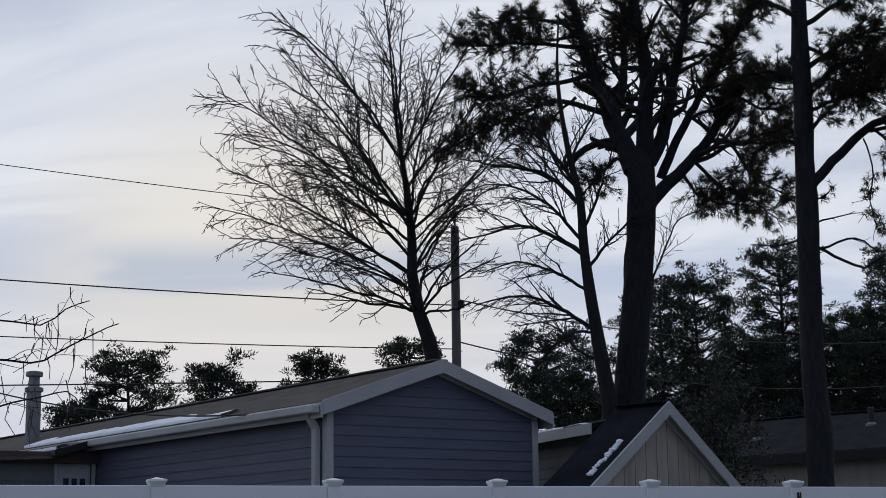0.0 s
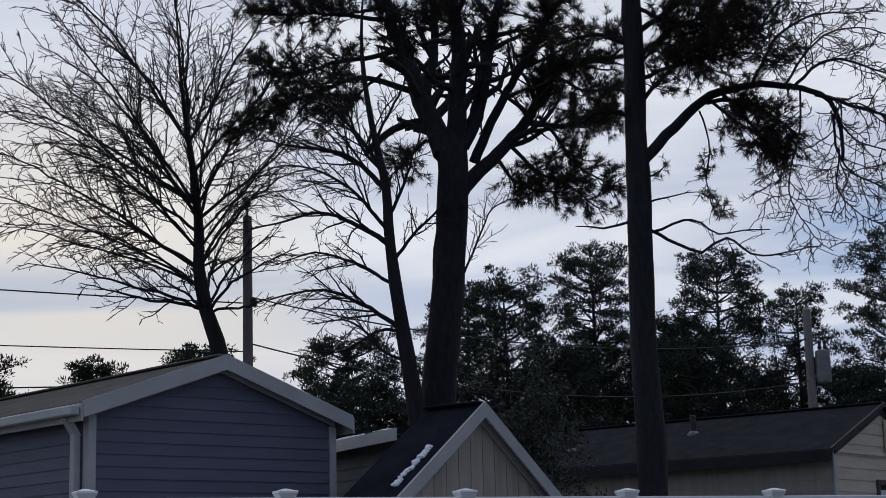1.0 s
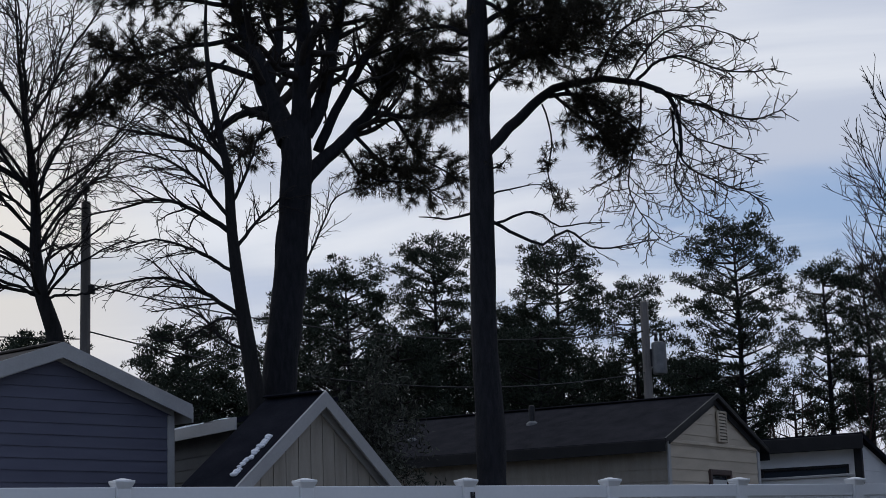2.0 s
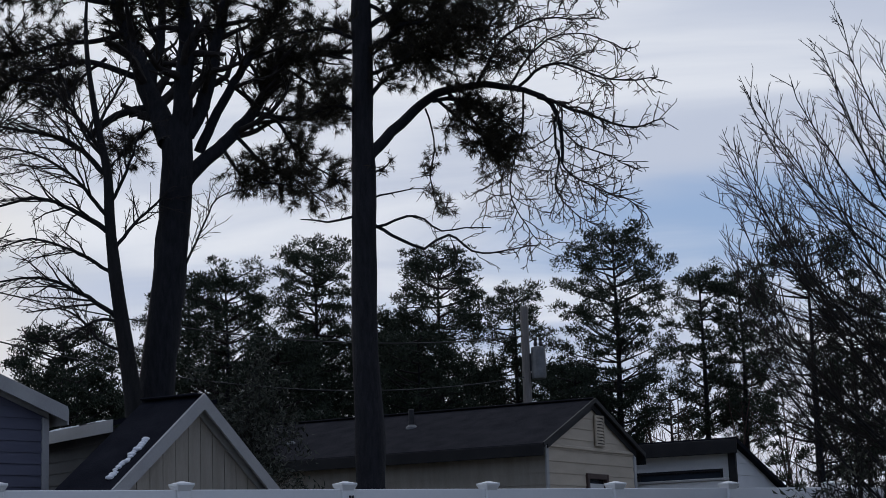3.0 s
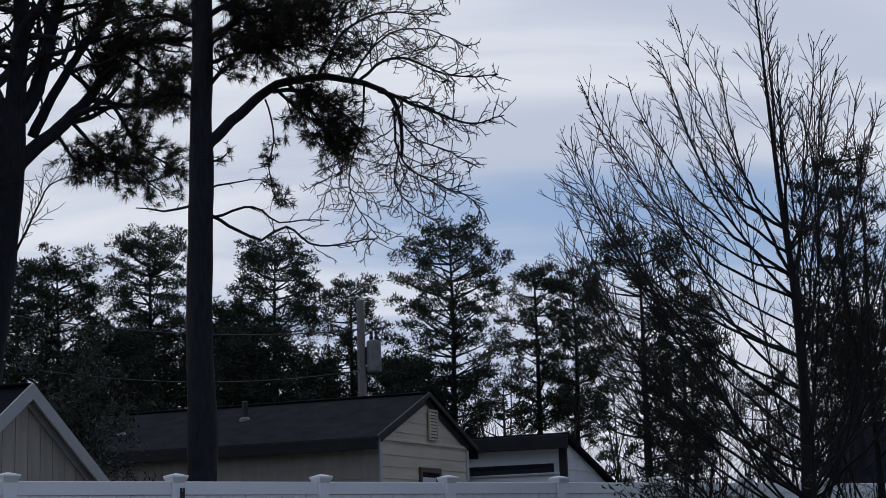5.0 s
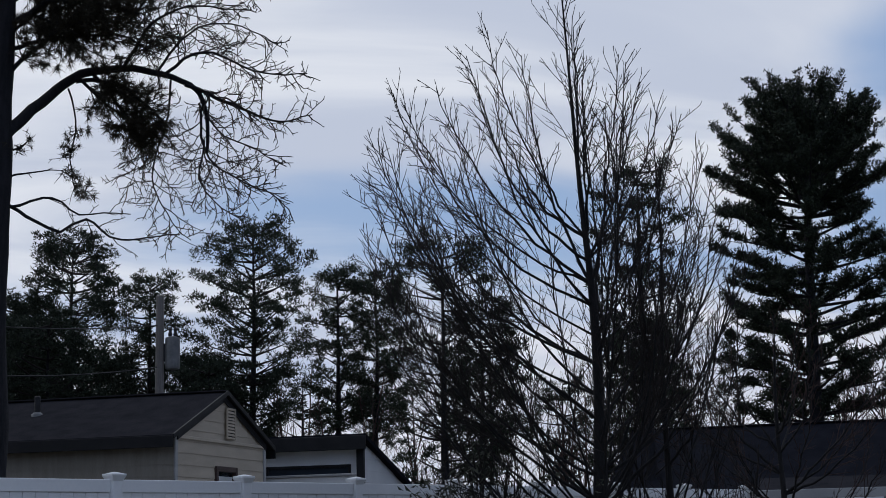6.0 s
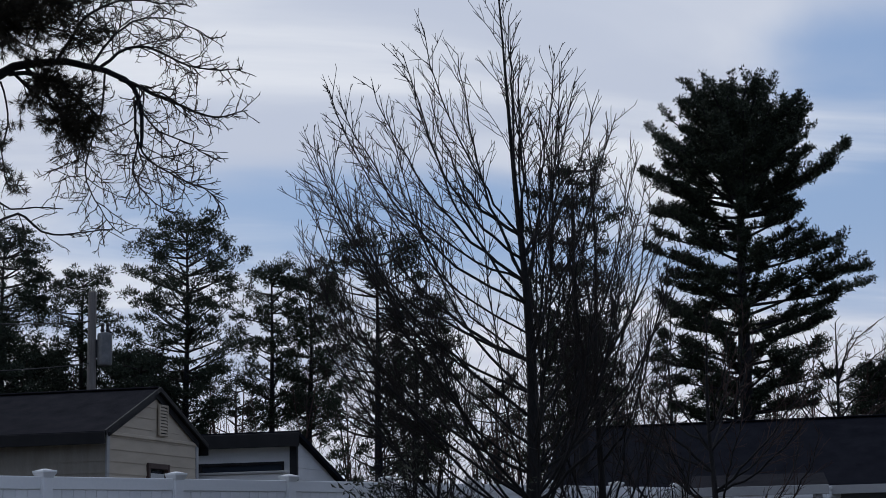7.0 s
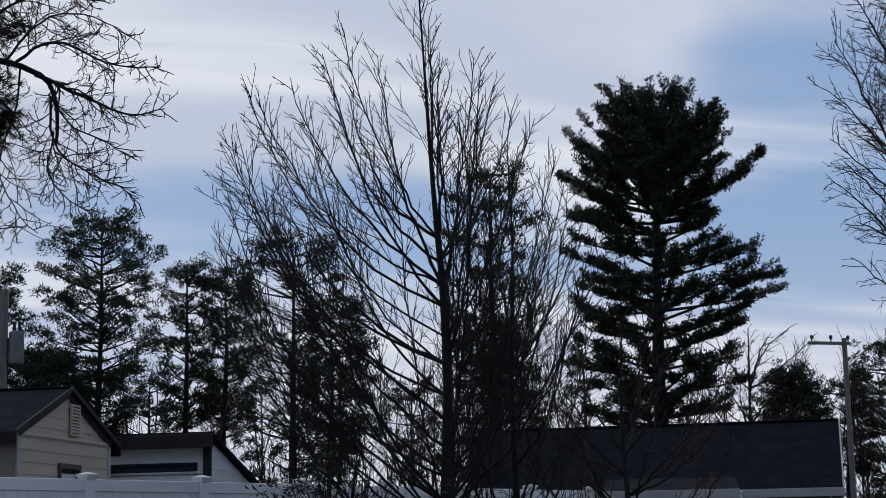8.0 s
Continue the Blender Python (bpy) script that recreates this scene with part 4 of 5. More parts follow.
def guided_tree(name, x, y, az, label, trunk, r0, r1, limbs, spec, seed, mat, depth=0.35):
    """A tree whose main limbs follow given curves (across, height); their depth is left to chance. Returns root, wood and tips by limb."""
    rng = np.random.default_rng(seed)
    root = tree_root(name, x, y, az, label)
    tp = trunk_part(root, rng, trunk, r0, r1, mat)
    tz, tx = tp[:, 2], tp[:, 0]
    tips, fine = {}, Wood()
    grown = []
    for key, (pts, ra, rb, bare) in limbs.items():
        k = rng.uniform(-depth, depth)
        v0, best = 0.0, 0.22
        for p in grown:
            d = np.hypot(p[:, 0] - pts[0][0], p[:, 2] - pts[0][1])
            if d.min() < best and abs(pts[0][0] - np.interp(pts[0][1], tz, tx)) > 0.22:
                best, v0 = d.min(), p[int(d.argmin()), 1]
        q = [(u, v0 + k * math.hypot(u - pts[0][0], z - pts[0][1]), z) for u, z in pts]
        path = smooth_path(q, 0.12, 0.012, rng)
        grown.append(path)
        limb = Wood()
        limb.tube(path, ra, rb, 9 if ra > 0.05 else 6)
        limb.emit("limb", mat, root)
        tips[key] = []
        if bare is not None:
            branch_out(rng, fine, path, ra, rb, bare, 0, tips[key])
        tips[key + " path"] = path
    fine.emit("branchwork", M_TWIG, root, "fine bare twigs", kind="stuff")
    return root, tips, rng


guided_tree("bare_tree", -5.3, 23.92, -12.5, "slim leafless tree leaning beside a great pine",
            [(0.05, 0, 0), (0.0, 0, 2.4), (-0.05, 0, 3.6), (-0.19, 0, 4.63), (-0.37, 0, 6.0), (-0.42, 0, 6.96), (-0.6, 0, 7.86), (-0.75, 0, 9.1), (-0.7, 0, 10.3)], 0.20, 0.010,
            {"a": ([(-0.35, 6.0), (-0.79, 6.36), (-1.47, 6.64), (-2.5, 6.45)], 0.045, 0.010, SLIM),
             "b": ([(-0.42, 6.96), (-0.95, 7.51), (-1.8, 7.75), (-2.5, 7.9)], 0.045, 0.010, SLIM),
             "c": ([(-0.22, 4.75), (-0.81, 5.15), (-1.5, 5.38), (-2.2, 5.25)], 0.040, 0.010, SLIM),
             "d": ([(-0.40, 7.05), (-1.11, 8.14), (-1.9, 8.5)], 0.04, 0.010, SLIM),
             "e": ([(-0.33, 5.8), (0.06, 6.34), (0.37, 6.64), (0.7, 7.2)], 0.03, 0.010, SLIM),
             "f": ([(-0.2, 4.7), (-0.6, 4.75), (-1.2, 4.45), (-1.7, 4.5)], 0.028, 0.008, SLIM),
             "g": ([(-0.40, 6.5), (-0.05, 7.2), (0.2, 7.9)], 0.03, 0.008, SLIM),
             "h": ([(-0.30, 5.4), (-0.8, 5.75), (-1.5, 6.0), (-2.2, 5.85)], 0.030, 0.008, SLIM),
             "i": ([(-0.45, 7.2), (-0.9, 7.9), (-1.3, 8.9)], 0.030, 0.008, SLIM),
             "j": ([(-0.15, 4.3), (-0.5, 4.5), (-1.0, 4.95), (-1.6, 4.95)], 0.026, 0.008, SLIM),
             "k": ([(-0.55, 7.7), (-0.2, 8.4), (0.0, 9.1)], 0.026, 0.008, SLIM),
             "l": ([(-0.40, 6.3), (-1.0, 6.9), (-1.7, 7.2), (-2.4, 7.1)], 0.032, 0.008, SLIM)}, SLIM, 21, M_BARK)

# --- the great many-stemmed pine
PINE = ((4.5, 0.32, 48, 0.16, 0.03, 0.010, 0.30), (6.0, 0.42, 45, 0.18, 0.03, 0.007, 0.2))
PINE_TOP = ((5.0, 0.30, 50, 0.16, 0.02, 0.010, 0.12), (6.5, 0.42, 45, 0.18, 0.02, 0.007, 0.2))


def great_pine():
    limbs = {
        "a": ([(-0.02, 7.6), (-0.2, 8.1), (-0.40, 8.6), (-0.63, 9.55), (-0.83, 10.12), (-1.05, 11.2)], 0.19, 0.06, PINE_TOP),
        "a2": ([(-0.33, 8.5), (-0.24, 9.0), (-0.11, 9.6), (-0.14, 11.0)], 0.10, 0.04, PINE_TOP),
        "b": ([(0.15, 7.7), (0.23, 8.3), (0.26, 9.15), (0.11, 10.09), (0.0, 11.2)], 0.17, 0.06, PINE_TOP),
        "c": ([(0.26, 7.7), (0.45, 8.1), (0.66, 8.86), (0.87, 10.07), (1.1, 11.2)], 0.13, 0.05, PINE_TOP),
        "d": ([(0.15, 6.85), (0.38, 7.2), (0.79, 7.58), (1.3, 8.16), (1.73, 9.02), (2.27, 9.32), (2.95, 9.40)], 0.13, 0.03, PINE),
        "d2": ([(0.45, 7.5), (0.60, 7.8), (0.93, 8.49), (1.47, 9.39), (2.1, 10.3)], 0.085, 0.03, PINE),
        "e": ([(-0.32, 8.25), (-0.87, 8.15), (-1.28, 7.85)], 0.065, 0.055, None),
        "f": ([(-0.50, 8.75), (-1.29, 9.06), (-2.0, 8.85), (-2.72, 8.55), (-3.4, 8.2)], 0.055, 0.012, PINE),
        "g": ([(-0.66, 9.6), (-1.64, 9.58), (-2.53, 9.51), (-3.3, 9.82)], 0.05, 0.012, PINE),
        "h": ([(1.3, 8.16), (1.87, 8.09), (2.32, 8.35), (2.85, 8.16)], 0.05, 0.012, PINE),
        "h2": ([(1.0, 7.8), (1.5, 7.35), (1.95, 7.15), (2.4, 6.75)], 0.035, 0.010, PINE),
        "h3": ([(1.5, 8.3), (2.0, 7.6), (2.5, 7.3), (2.75, 7.1)], 0.035, 0.010, PINE),
        "h4": ([(0.8, 7.55), (1.1, 7.1), (1.5, 6.95), (1.95, 6.9)], 0.030, 0.010, PINE),
        "i": ([(-0.83, 10.12), (-1.99, 10.06), (-3.15, 10.0)], 0.045, 0.012, PINE),
        "j": ([(-0.95, 10.6), (-1.9, 10.9), (-2.9, 10.9)], 0.045, 0.012, PINE),
        "k": ([(1.0, 10.6), (1.8, 10.9), (2.8, 10.7)], 0.045, 0.012, PINE),
        "l": ([(-0.30, 7.9), (-0.7, 7.45), (-0.95, 7.2)], 0.030, 0.010, PINE),
        "m": ([(1.75, 9.05), (2.3, 8.8), (2.9, 8.9)], 0.035, 0.010, PINE),
        "n": ([(-1.0, 9.1), (-1.7, 8.6), (-2.1, 8.5)], 0.030, 0.010, PINE),
        "o": ([(0.13, 5.5), (0.42, 6.1), (0.68, 6.6), (0.95, 6.75)], 0.022, 0.008, SLIM),
    }
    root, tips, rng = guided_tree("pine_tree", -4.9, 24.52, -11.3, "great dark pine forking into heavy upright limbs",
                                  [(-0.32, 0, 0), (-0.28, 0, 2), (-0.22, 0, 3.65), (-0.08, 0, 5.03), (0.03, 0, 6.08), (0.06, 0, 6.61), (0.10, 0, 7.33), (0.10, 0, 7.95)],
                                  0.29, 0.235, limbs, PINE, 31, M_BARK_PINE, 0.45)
    twigs = Wood()
    for key in limbs:
        if key in ("o", "e"):
            continue
        lv = Leaves()
        stem = key in ("a", "a2", "b", "c")
        clothe(rng, twigs, lv, tips[key + " path"], 17 if stem else 24, 0.55 if stem else 0.42, 0.13, 0.45 if stem else 0.28 if key[0] != "d" else 0.5)
        lv.emit("needles", M_NEEDLE_BROWN, root, "dark tufts of long pine needles")
    twigs.emit("branchwork", M_TWIG, root, "leafy side shoots", kind="stuff")


great_pine()

# --- the tall straight pine behind the fence
CURLY = ((12.0, 0.42, 55, 0.24, -0.03, 0.0088, 0.08), (11.0, 0.48, 55, 0.30, -0.03, 0.0068, 0.10), (8.0, 0.55, 55, 0.34, -0.03, 0.0054, 0.15))
SPARSE = ((5.0, 0.34, 48, 0.22, 0.04, 0.0065, 0.25), (4.0, 0.5, 45, 0.25, 0.03, 0.0042, 0.2))


def tall_pine():
    limbs = {
        "main": ([(0.10, 5.98), (0.25, 6.13), (0.64, 6.51), (1.07, 6.91), (1.69, 7.05), (2.31, 6.92), (2.5, 6.59), (2.55, 6.05)], 0.075, 0.020, None),
        "curl_a": ([(2.28, 6.93), (2.6, 6.84), (3.0, 6.70), (3.55, 6.56), (3.95, 6.67)], 0.028, 0.007, CURLY),
        "curl_b": ([(2.04, 7.03), (2.47, 7.31), (3.08, 7.05), (3.75, 7.0)], 0.022, 0.007, CURLY),
        "curl_c": ([(2.5, 6.59), (2.54, 6.09), (2.81, 5.8), (3.42, 5.51), (3.62, 5.37)], 0.018, 0.006, CURLY),
        "curl_d": ([(2.08, 6.95), (2.05, 6.4), (1.92, 5.82), (2.17, 5.26), (2.43, 5.04)], 0.014, 0.006, CURLY),
        "curl_e": ([(2.45, 6.7), (2.8, 6.3), (3.2, 6.15), (3.6, 5.95)], 0.014, 0.006, CURLY),
        "curl_f": ([(1.5, 7.05), (1.9, 7.6), (2.4, 7.75), (3.0, 7.7)], 0.024, 0.006, CURLY),
        "curl_g": ([(2.53, 6.2), (2.45, 5.7), (2.7, 5.35), (3.0, 5.2)], 0.013, 0.006, CURLY),
        "curl_h": ([(1.2, 8.2), (1.9, 8.25), (2.5, 8.1), (3.0, 7.9)], 0.024, 0.006, CURLY),
        "low_a": ([(0.12, 5.12), (0.40, 4.92), (0.66, 4.76), (0.94, 4.92), (1.33, 4.62), (2.05, 4.70)], 0.022, 0.006, SPARSE),
        "low_b": ([(0.12, 5.08), (0.61, 5.18), (0.94, 4.96), (1.5, 4.95)], 0.018, 0.006, SPARSE),
        "low_c": ([(-0.08, 5.24), (-0.4, 5.14), (-0.74, 5.16)], 0.018, 0.006, SPARSE),
        "low_d": ([(0.1, 5.45), (0.35, 5.5), (0.75, 5.55)], 0.014, 0.005, SPARSE),
        "leafy_a": ([(0.90, 6.76), (1.25, 6.75), (1.6, 6.6), (1.95, 6.30)], 0.030, 0.010, PINE),
        "leafy_b": ([(1.07, 6.91), (1.4, 6.5), (1.55, 6.2), (1.75, 6.02)], 0.026, 0.010, PINE),
        "leafy_c": ([(0.1, 7.3), (0.5, 7.55), (1.0, 7.55), (1.6, 7.4)], 0.040, 0.012, PINE),
        "leafy_d": ([(0.1, 7.6), (0.6, 7.9), (1.2, 8.0), (1.75, 7.85)], 0.040, 0.012, PINE),
        "leafy_e": ([(0.05, 7.4), (-0.4, 7.6), (-0.9, 7.5)], 0.035, 0.012, PINE),
        "leafy_f": ([(0.1, 6.7), (0.4, 6.95), (0.8, 7.25), (1.3, 7.25)], 0.030, 0.010, PINE),
        "leafy_g": ([(0.05, 6.5), (-0.3, 6.6), (-0.7, 6.4)], 0.030, 0.010, PINE),
        "leafy_h": ([(0.1, 8.2), (0.8, 8.6), (1.6, 8.6)], 0.040, 0.012, PINE),
        "leafy_i": ([(0.1, 8.3), (-0.6, 8.7), (-1.2, 8.6)], 0.040, 0.012, PINE),
        "leafy_j": ([(0.1, 9.0), (0.6, 9.5), (1.1, 9.6)], 0.035, 0.012, PINE),
        "leafy_k": ([(0.1, 9.1), (-0.5, 9.6), (-0.9, 9.7)], 0.035, 0.012, PINE),
        "leafy_l": ([(0.1, 7.0), (0.7, 7.2), (1.4, 7.3), (1.85, 7.15)], 0.030, 0.010, PINE),
        "leafy_m": ([(0.1, 7.9), (0.5, 7.7), (1.0, 7.75), (1.5, 7.7)], 0.030, 0.010, PINE),
        "leafy_n": ([(0.95, 6.8), (1.2, 6.6), (1.5, 6.35), (1.6, 6.1)], 0.022, 0.010, PINE),
        "leafy_o": ([(0.1, 7.2), (0.35, 7.4), (0.6, 7.3), (0.9, 7.1)], 0.022, 0.010, PINE),
        "curl_i": ([(1.4, 7.4), (1.8, 7.9), (2.2, 8.3), (2.7, 8.4)], 0.018, 0.006, CURLY),
        "curl_j": ([(1.9, 7.03), (2.3, 7.5), (2.8, 7.6), (3.3, 7.35)], 0.018, 0.006, CURLY),
        "sprig": ([(0.80, 6.66), (0.92, 6.3), (0.86, 5.84), (0.95, 5.45), (1.18, 5.47)], 0.012, 0.005, SPARSE),
        "stub": ([(0.1, 5.75), (0.28, 5.85), (0.36, 5.93)], 0.014, 0.006, SPARSE),
    }
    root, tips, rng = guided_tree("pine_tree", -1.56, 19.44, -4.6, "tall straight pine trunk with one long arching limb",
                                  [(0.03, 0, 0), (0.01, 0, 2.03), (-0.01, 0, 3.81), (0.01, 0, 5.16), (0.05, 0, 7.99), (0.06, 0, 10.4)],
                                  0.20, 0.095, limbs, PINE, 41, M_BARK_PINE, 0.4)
    twigs = Wood()
    for key in list(tips):
        if key.endswith("path"):
            continue
        if key.startswith("leafy"):
            lv = Leaves()
            clothe(rng, twigs, lv, tips[key + " path"], 27, 0.42, 0.105, 0.2, 18, 0.0040)
            lv.emit("needles", M_NEEDLE_BROWN, root, "dark tufts of long pine needles")
        elif key in ("sprig", "stub"):
            lv = Leaves()
            clothe(rng, twigs, lv, tips[key + " path"], 10, 0.12, 0.08, 0.35, 9, 0.005)
            lv.emit("needles", M_NEEDLE_BROWN, root)
    twigs.emit("branchwork", M_TWIG, root, "leafy side shoots", kind="stuff")
    # seed pods hanging from the outer twigs
    pods = Wood()
    for key in ("curl_a", "curl_b", "curl_c", "curl_d", "curl_e", "curl_g"):
        for p, d in tips[key]:
            if rng.random() < 0.035:
                ln = rng.uniform(0.14, 0.34)
                path = [p, p + np.array([rng.normal() * 0.015, 0, -ln * 0.5]), p + np.array([rng.normal() * 0.035, 0, -ln])]
                pods.tube(path, 0.008, 0.005, 4)
    pods.emit("seed_pod", M_POD, root, "thin brown hanging seed pods", kind="stuff")


tall_pine()

# --- the upright bare tree in front of the dark house
UPRIGHT = ((6.6, 0.27, 32, 0.06, 0.05, 0.0058, 0.26), (6.0, 0.42, 35, 0.08, 0.04, 0.0046, 0.15), (5.0, 0.5, 35, 0.09, 0.02, 0.0038, 0.15))
bare_tree("bare_tree", 4.99, 17.29, 16.1, "young leafless maple with many upright stems and fine twigs",
          [(-0.04, 0, 0), (-0.04, 0, 1.2), (-0.01, 0, 2.65), (-0.03, 0, 3.64), (-0.13, 0, 4.98), (-0.21, 0, 6.48), (-0.28, 0, 7.75)],
          0.105, 0.008, (-0.56, 0, 4.25), (2.3, 1.8, 2.95), 0.7, 4.4, 62, 51, spec=UPRIGHT, limb_r=0.020, fan=(-0.22, 0.97), taper=1.7, box=0.72, sweep=True, wander=0.016)
bare_tree("bare_tree", 5.98, 18.1, 18.3, "slender leafless sapling with steep stems beside the maple",
          [(0, 0, 0), (0.02, 0, 1.4), (0.0, 0, 3.0), (0.05, 0, 4.4), (0.02, 0, 5.7)],
          0.06, 0.007, (0.1, 0, 3.6), (1.0, 0.9, 2.0), 0.6, 3.0, 10, 52, spec=UPRIGHT, limb_r=0.017, fan=(-0.30, 0.96), taper=1.4, box=0.5, sweep=True, wander=0.014)
bare_tree("bare_tree", 8.9, 22.0, 22.0, "low reddish leafless tree with a tangle of fine twigs",
          [(0, 0, 0), (0.05, 0, 1.4), (0.0, 0, 2.8), (0.05, 0, 4.2)],
          0.06, 0.008, (0.0, 0, 3.1), (1.7, 1.3, 1.5), 0.9, 2.6, 20, 53, spec=UPRIGHT, limb_r=0.022, fan=(-0.40, 0.95), mat=M_TWIG_RED, box=0.5, sweep=True)

# --- the crown at the far end of the yard
bare_tree("bare_tree", 16.34, 25.16, 33.0, "tall leafless tree with feathery outer twigs",
          [(0.2, 0, 0), (0.2, 0, 3), (0.1, 0, 5), (0.0, 0, 8), (0.1, 0, 11)], 0.2, 0.03, (0.3, 0, 8.2), (2.45, 2.4, 3.7), 4.0, 7.6, 34, 61, limb_r=0.038, fan=(-0.85, 0.95), mat=M_TWIG)


bare_tree("bare_tree", 17.9, 36.2, 26.3, "slight leafless tree behind the dark-roofed house",
          [(0, 0, 0), (0, 0, 2), (0.05, 0, 4), (0.1, 0, 6.0)], 0.09, 0.012, (0.0, 0, 4.4), (1.7, 1.4, 1.9), 2.2, 4.6, 18, 62, limb_r=0.03, fan=(-0.5, 0.95), rise=-0.05, mat=M_TWIG_RED)
bare_tree("bare_tree", 22.3, 36.6, 31.3, "slight leafless tree near the slim pole",
          [(0, 0, 0), (0, 0, 2), (0.05, 0, 4), (0.1, 0, 5.6)], 0.09, 0.012, (0.0, 0, 4.2), (1.6, 1.4, 1.9), 2.2, 4.4, 16, 63, limb_r=0.03, fan=(-0.5, 0.95), rise=-0.05, mat=M_TWIG_RED)


# --- hanging pod tree at the near end of the fence
def pod_tree():
    spec = ((6.0, 0.25, 50, 0.25, -0.02, 0.0045, 0.3), (6.0, 0.4, 50, 0.28, -0.03, 0.003, 0.2))
    limbs = {"a": ([(-1.0, 2.7), (-0.5, 2.95), (0.0, 2.92), (0.35, 3.06), (0.60, 3.19), (0.78, 3.28)], 0.014, 0.005, spec),
             "b": ([(-1.0, 3.0), (-0.4, 3.3), (0.1, 3.30), (0.33, 3.46), (0.56, 3.56)], 0.012, 0.005, spec),
             "c": ([(-1.0, 2.3), (-0.4, 2.5), (0.1, 2.62), (0.40, 2.70), (0.52, 2.58)], 0.012, 0.005, spec),
             "d": ([(-1.0, 3.3), (-0.9, 4.0), (-0.6, 4.6)], 0.03, 0.006, spec),
             "e": ([(-1.0, 3.0), (-1.5, 3.6), (-2.1, 3.8)], 0.03, 0.006, spec)}
    root, tips, rng = guided_tree("pod_tree", -7.73, 10.45, -36.5, "small bare tree hung with long thin seed pods",
                                  [(-1.1, 0, 0), (-1.05, 0, 1.5), (-1.0, 0, 3.4)], 0.10, 0.04, limbs, spec, 71, M_BARK, 0.3)
    pods = Wood()
    for key in limbs:
        for p, d in tips[key]:
            if rng.random() < 0.9:
                ln = rng.uniform(0.14, 0.36)
                path = [p, p + np.array([rng.normal() * 0.02, 0, -ln * 0.5]), p + np.array([rng.normal() * 0.05, 0, -ln])]
                pods.tube(path, 0.0065, 0.004, 3)
    pods.emit("seed_pod", M_POD, root, "long thin brown seed pods", kind="stuff")


pod_tree()


# --- pines of the wood behind the houses
def wood_pine(x, y, top, half, seed, label, crown=0.55, density=1.0, mat=None, name="pine_tree"):
    """A forest pine: bare lower trunk, whorls of short limbs, needles in clumps on the outer half of each."""
    rng = np.random.default_rng(seed)
    az = math.degrees(math.atan2(x, y))
    root = tree_root(name, x, y, az, label)
    lean = rng.uniform(-0.25, 0.25)
    tp = trunk_part(root, rng, [(lean * 0.5, 0, 0), (0, 0, top * 0.35), (lean * 0.4, 0, top * 0.7), (lean * 0.2, 0, top - 0.3 * half)], 0.10 + 0.005 * top, 0.015, M_BARK_PINE, 8)
    limbs, lv = Wood(), Leaves()
    centres, sizes = [], []
    z0 = top * (1 - crown)
    z = z0 * 0.5
    while z < z0:      # dead stubs below the crown
        k = int(np.argmin(abs(tp[:, 2] - z)))
        a = rng.uniform(0, 6.28)
        limbs.tube(shoot(rng, tp[k], (math.cos(a), math.sin(a), rng.uniform(-0.2, 0.3)), half * rng.uniform(0.3, 0.8), 5, 0.2, 0.02), 0.022, 0.007, 4)
        z += rng.uniform(0.25, 0.5)
    n = int((28 + 28 * half) * density * (0.6 + crown))
    for i in range(n):      # puffs of needles at the ends of the limbs, close at the top and looser below
        f = 1 - ((i + rng.random()) / n) ** 1.05
        w = half * 1.18 * max(0.04, 1 - abs((f - 0.52) / 0.56) ** 2.4) ** 0.5 * (1.0 if f > 0.3 else rng.uniform(0.6, 1.1))
        a = i * 2.39996 + rng.uniform(-0.6, 0.6)
        r = w * rng.uniform(0.25, 1.0) ** 0.6
        e = np.array([r * math.cos(a), r * math.sin(a), z0 + f * (top - z0) - 0.12 + rng.normal() * 0.08])
        hs = e[2] - r * rng.uniform(0.15, 0.65)
        st = tp[int(np.argmin(abs(tp[:, 2] - hs)))]
        mid = st + (e - st) * 0.5 + np.array([0, 0, -0.10 * r]) + rng.normal(size=3) * 0.06
        e[0] += st[0]
        limbs.tube(bez(st, mid, e, 7), 0.030, 0.008, 4)
        for _ in range(rng.integers(6, 10)):
            centres.append(e + rng.normal(size=3) * np.array([0.17, 0.17, 0.09]))
            q = rng.uniform(0.11, 0.21)
            sizes.append((q, q, q * 0.62))
    lv.pads(rng, centres, sizes, 46, 0.080)
    limbs.emit("branchwork", M_TWIG, root, kind="stuff")
    lv.emit("crown", mat or M_NEEDLE, root)
    return root


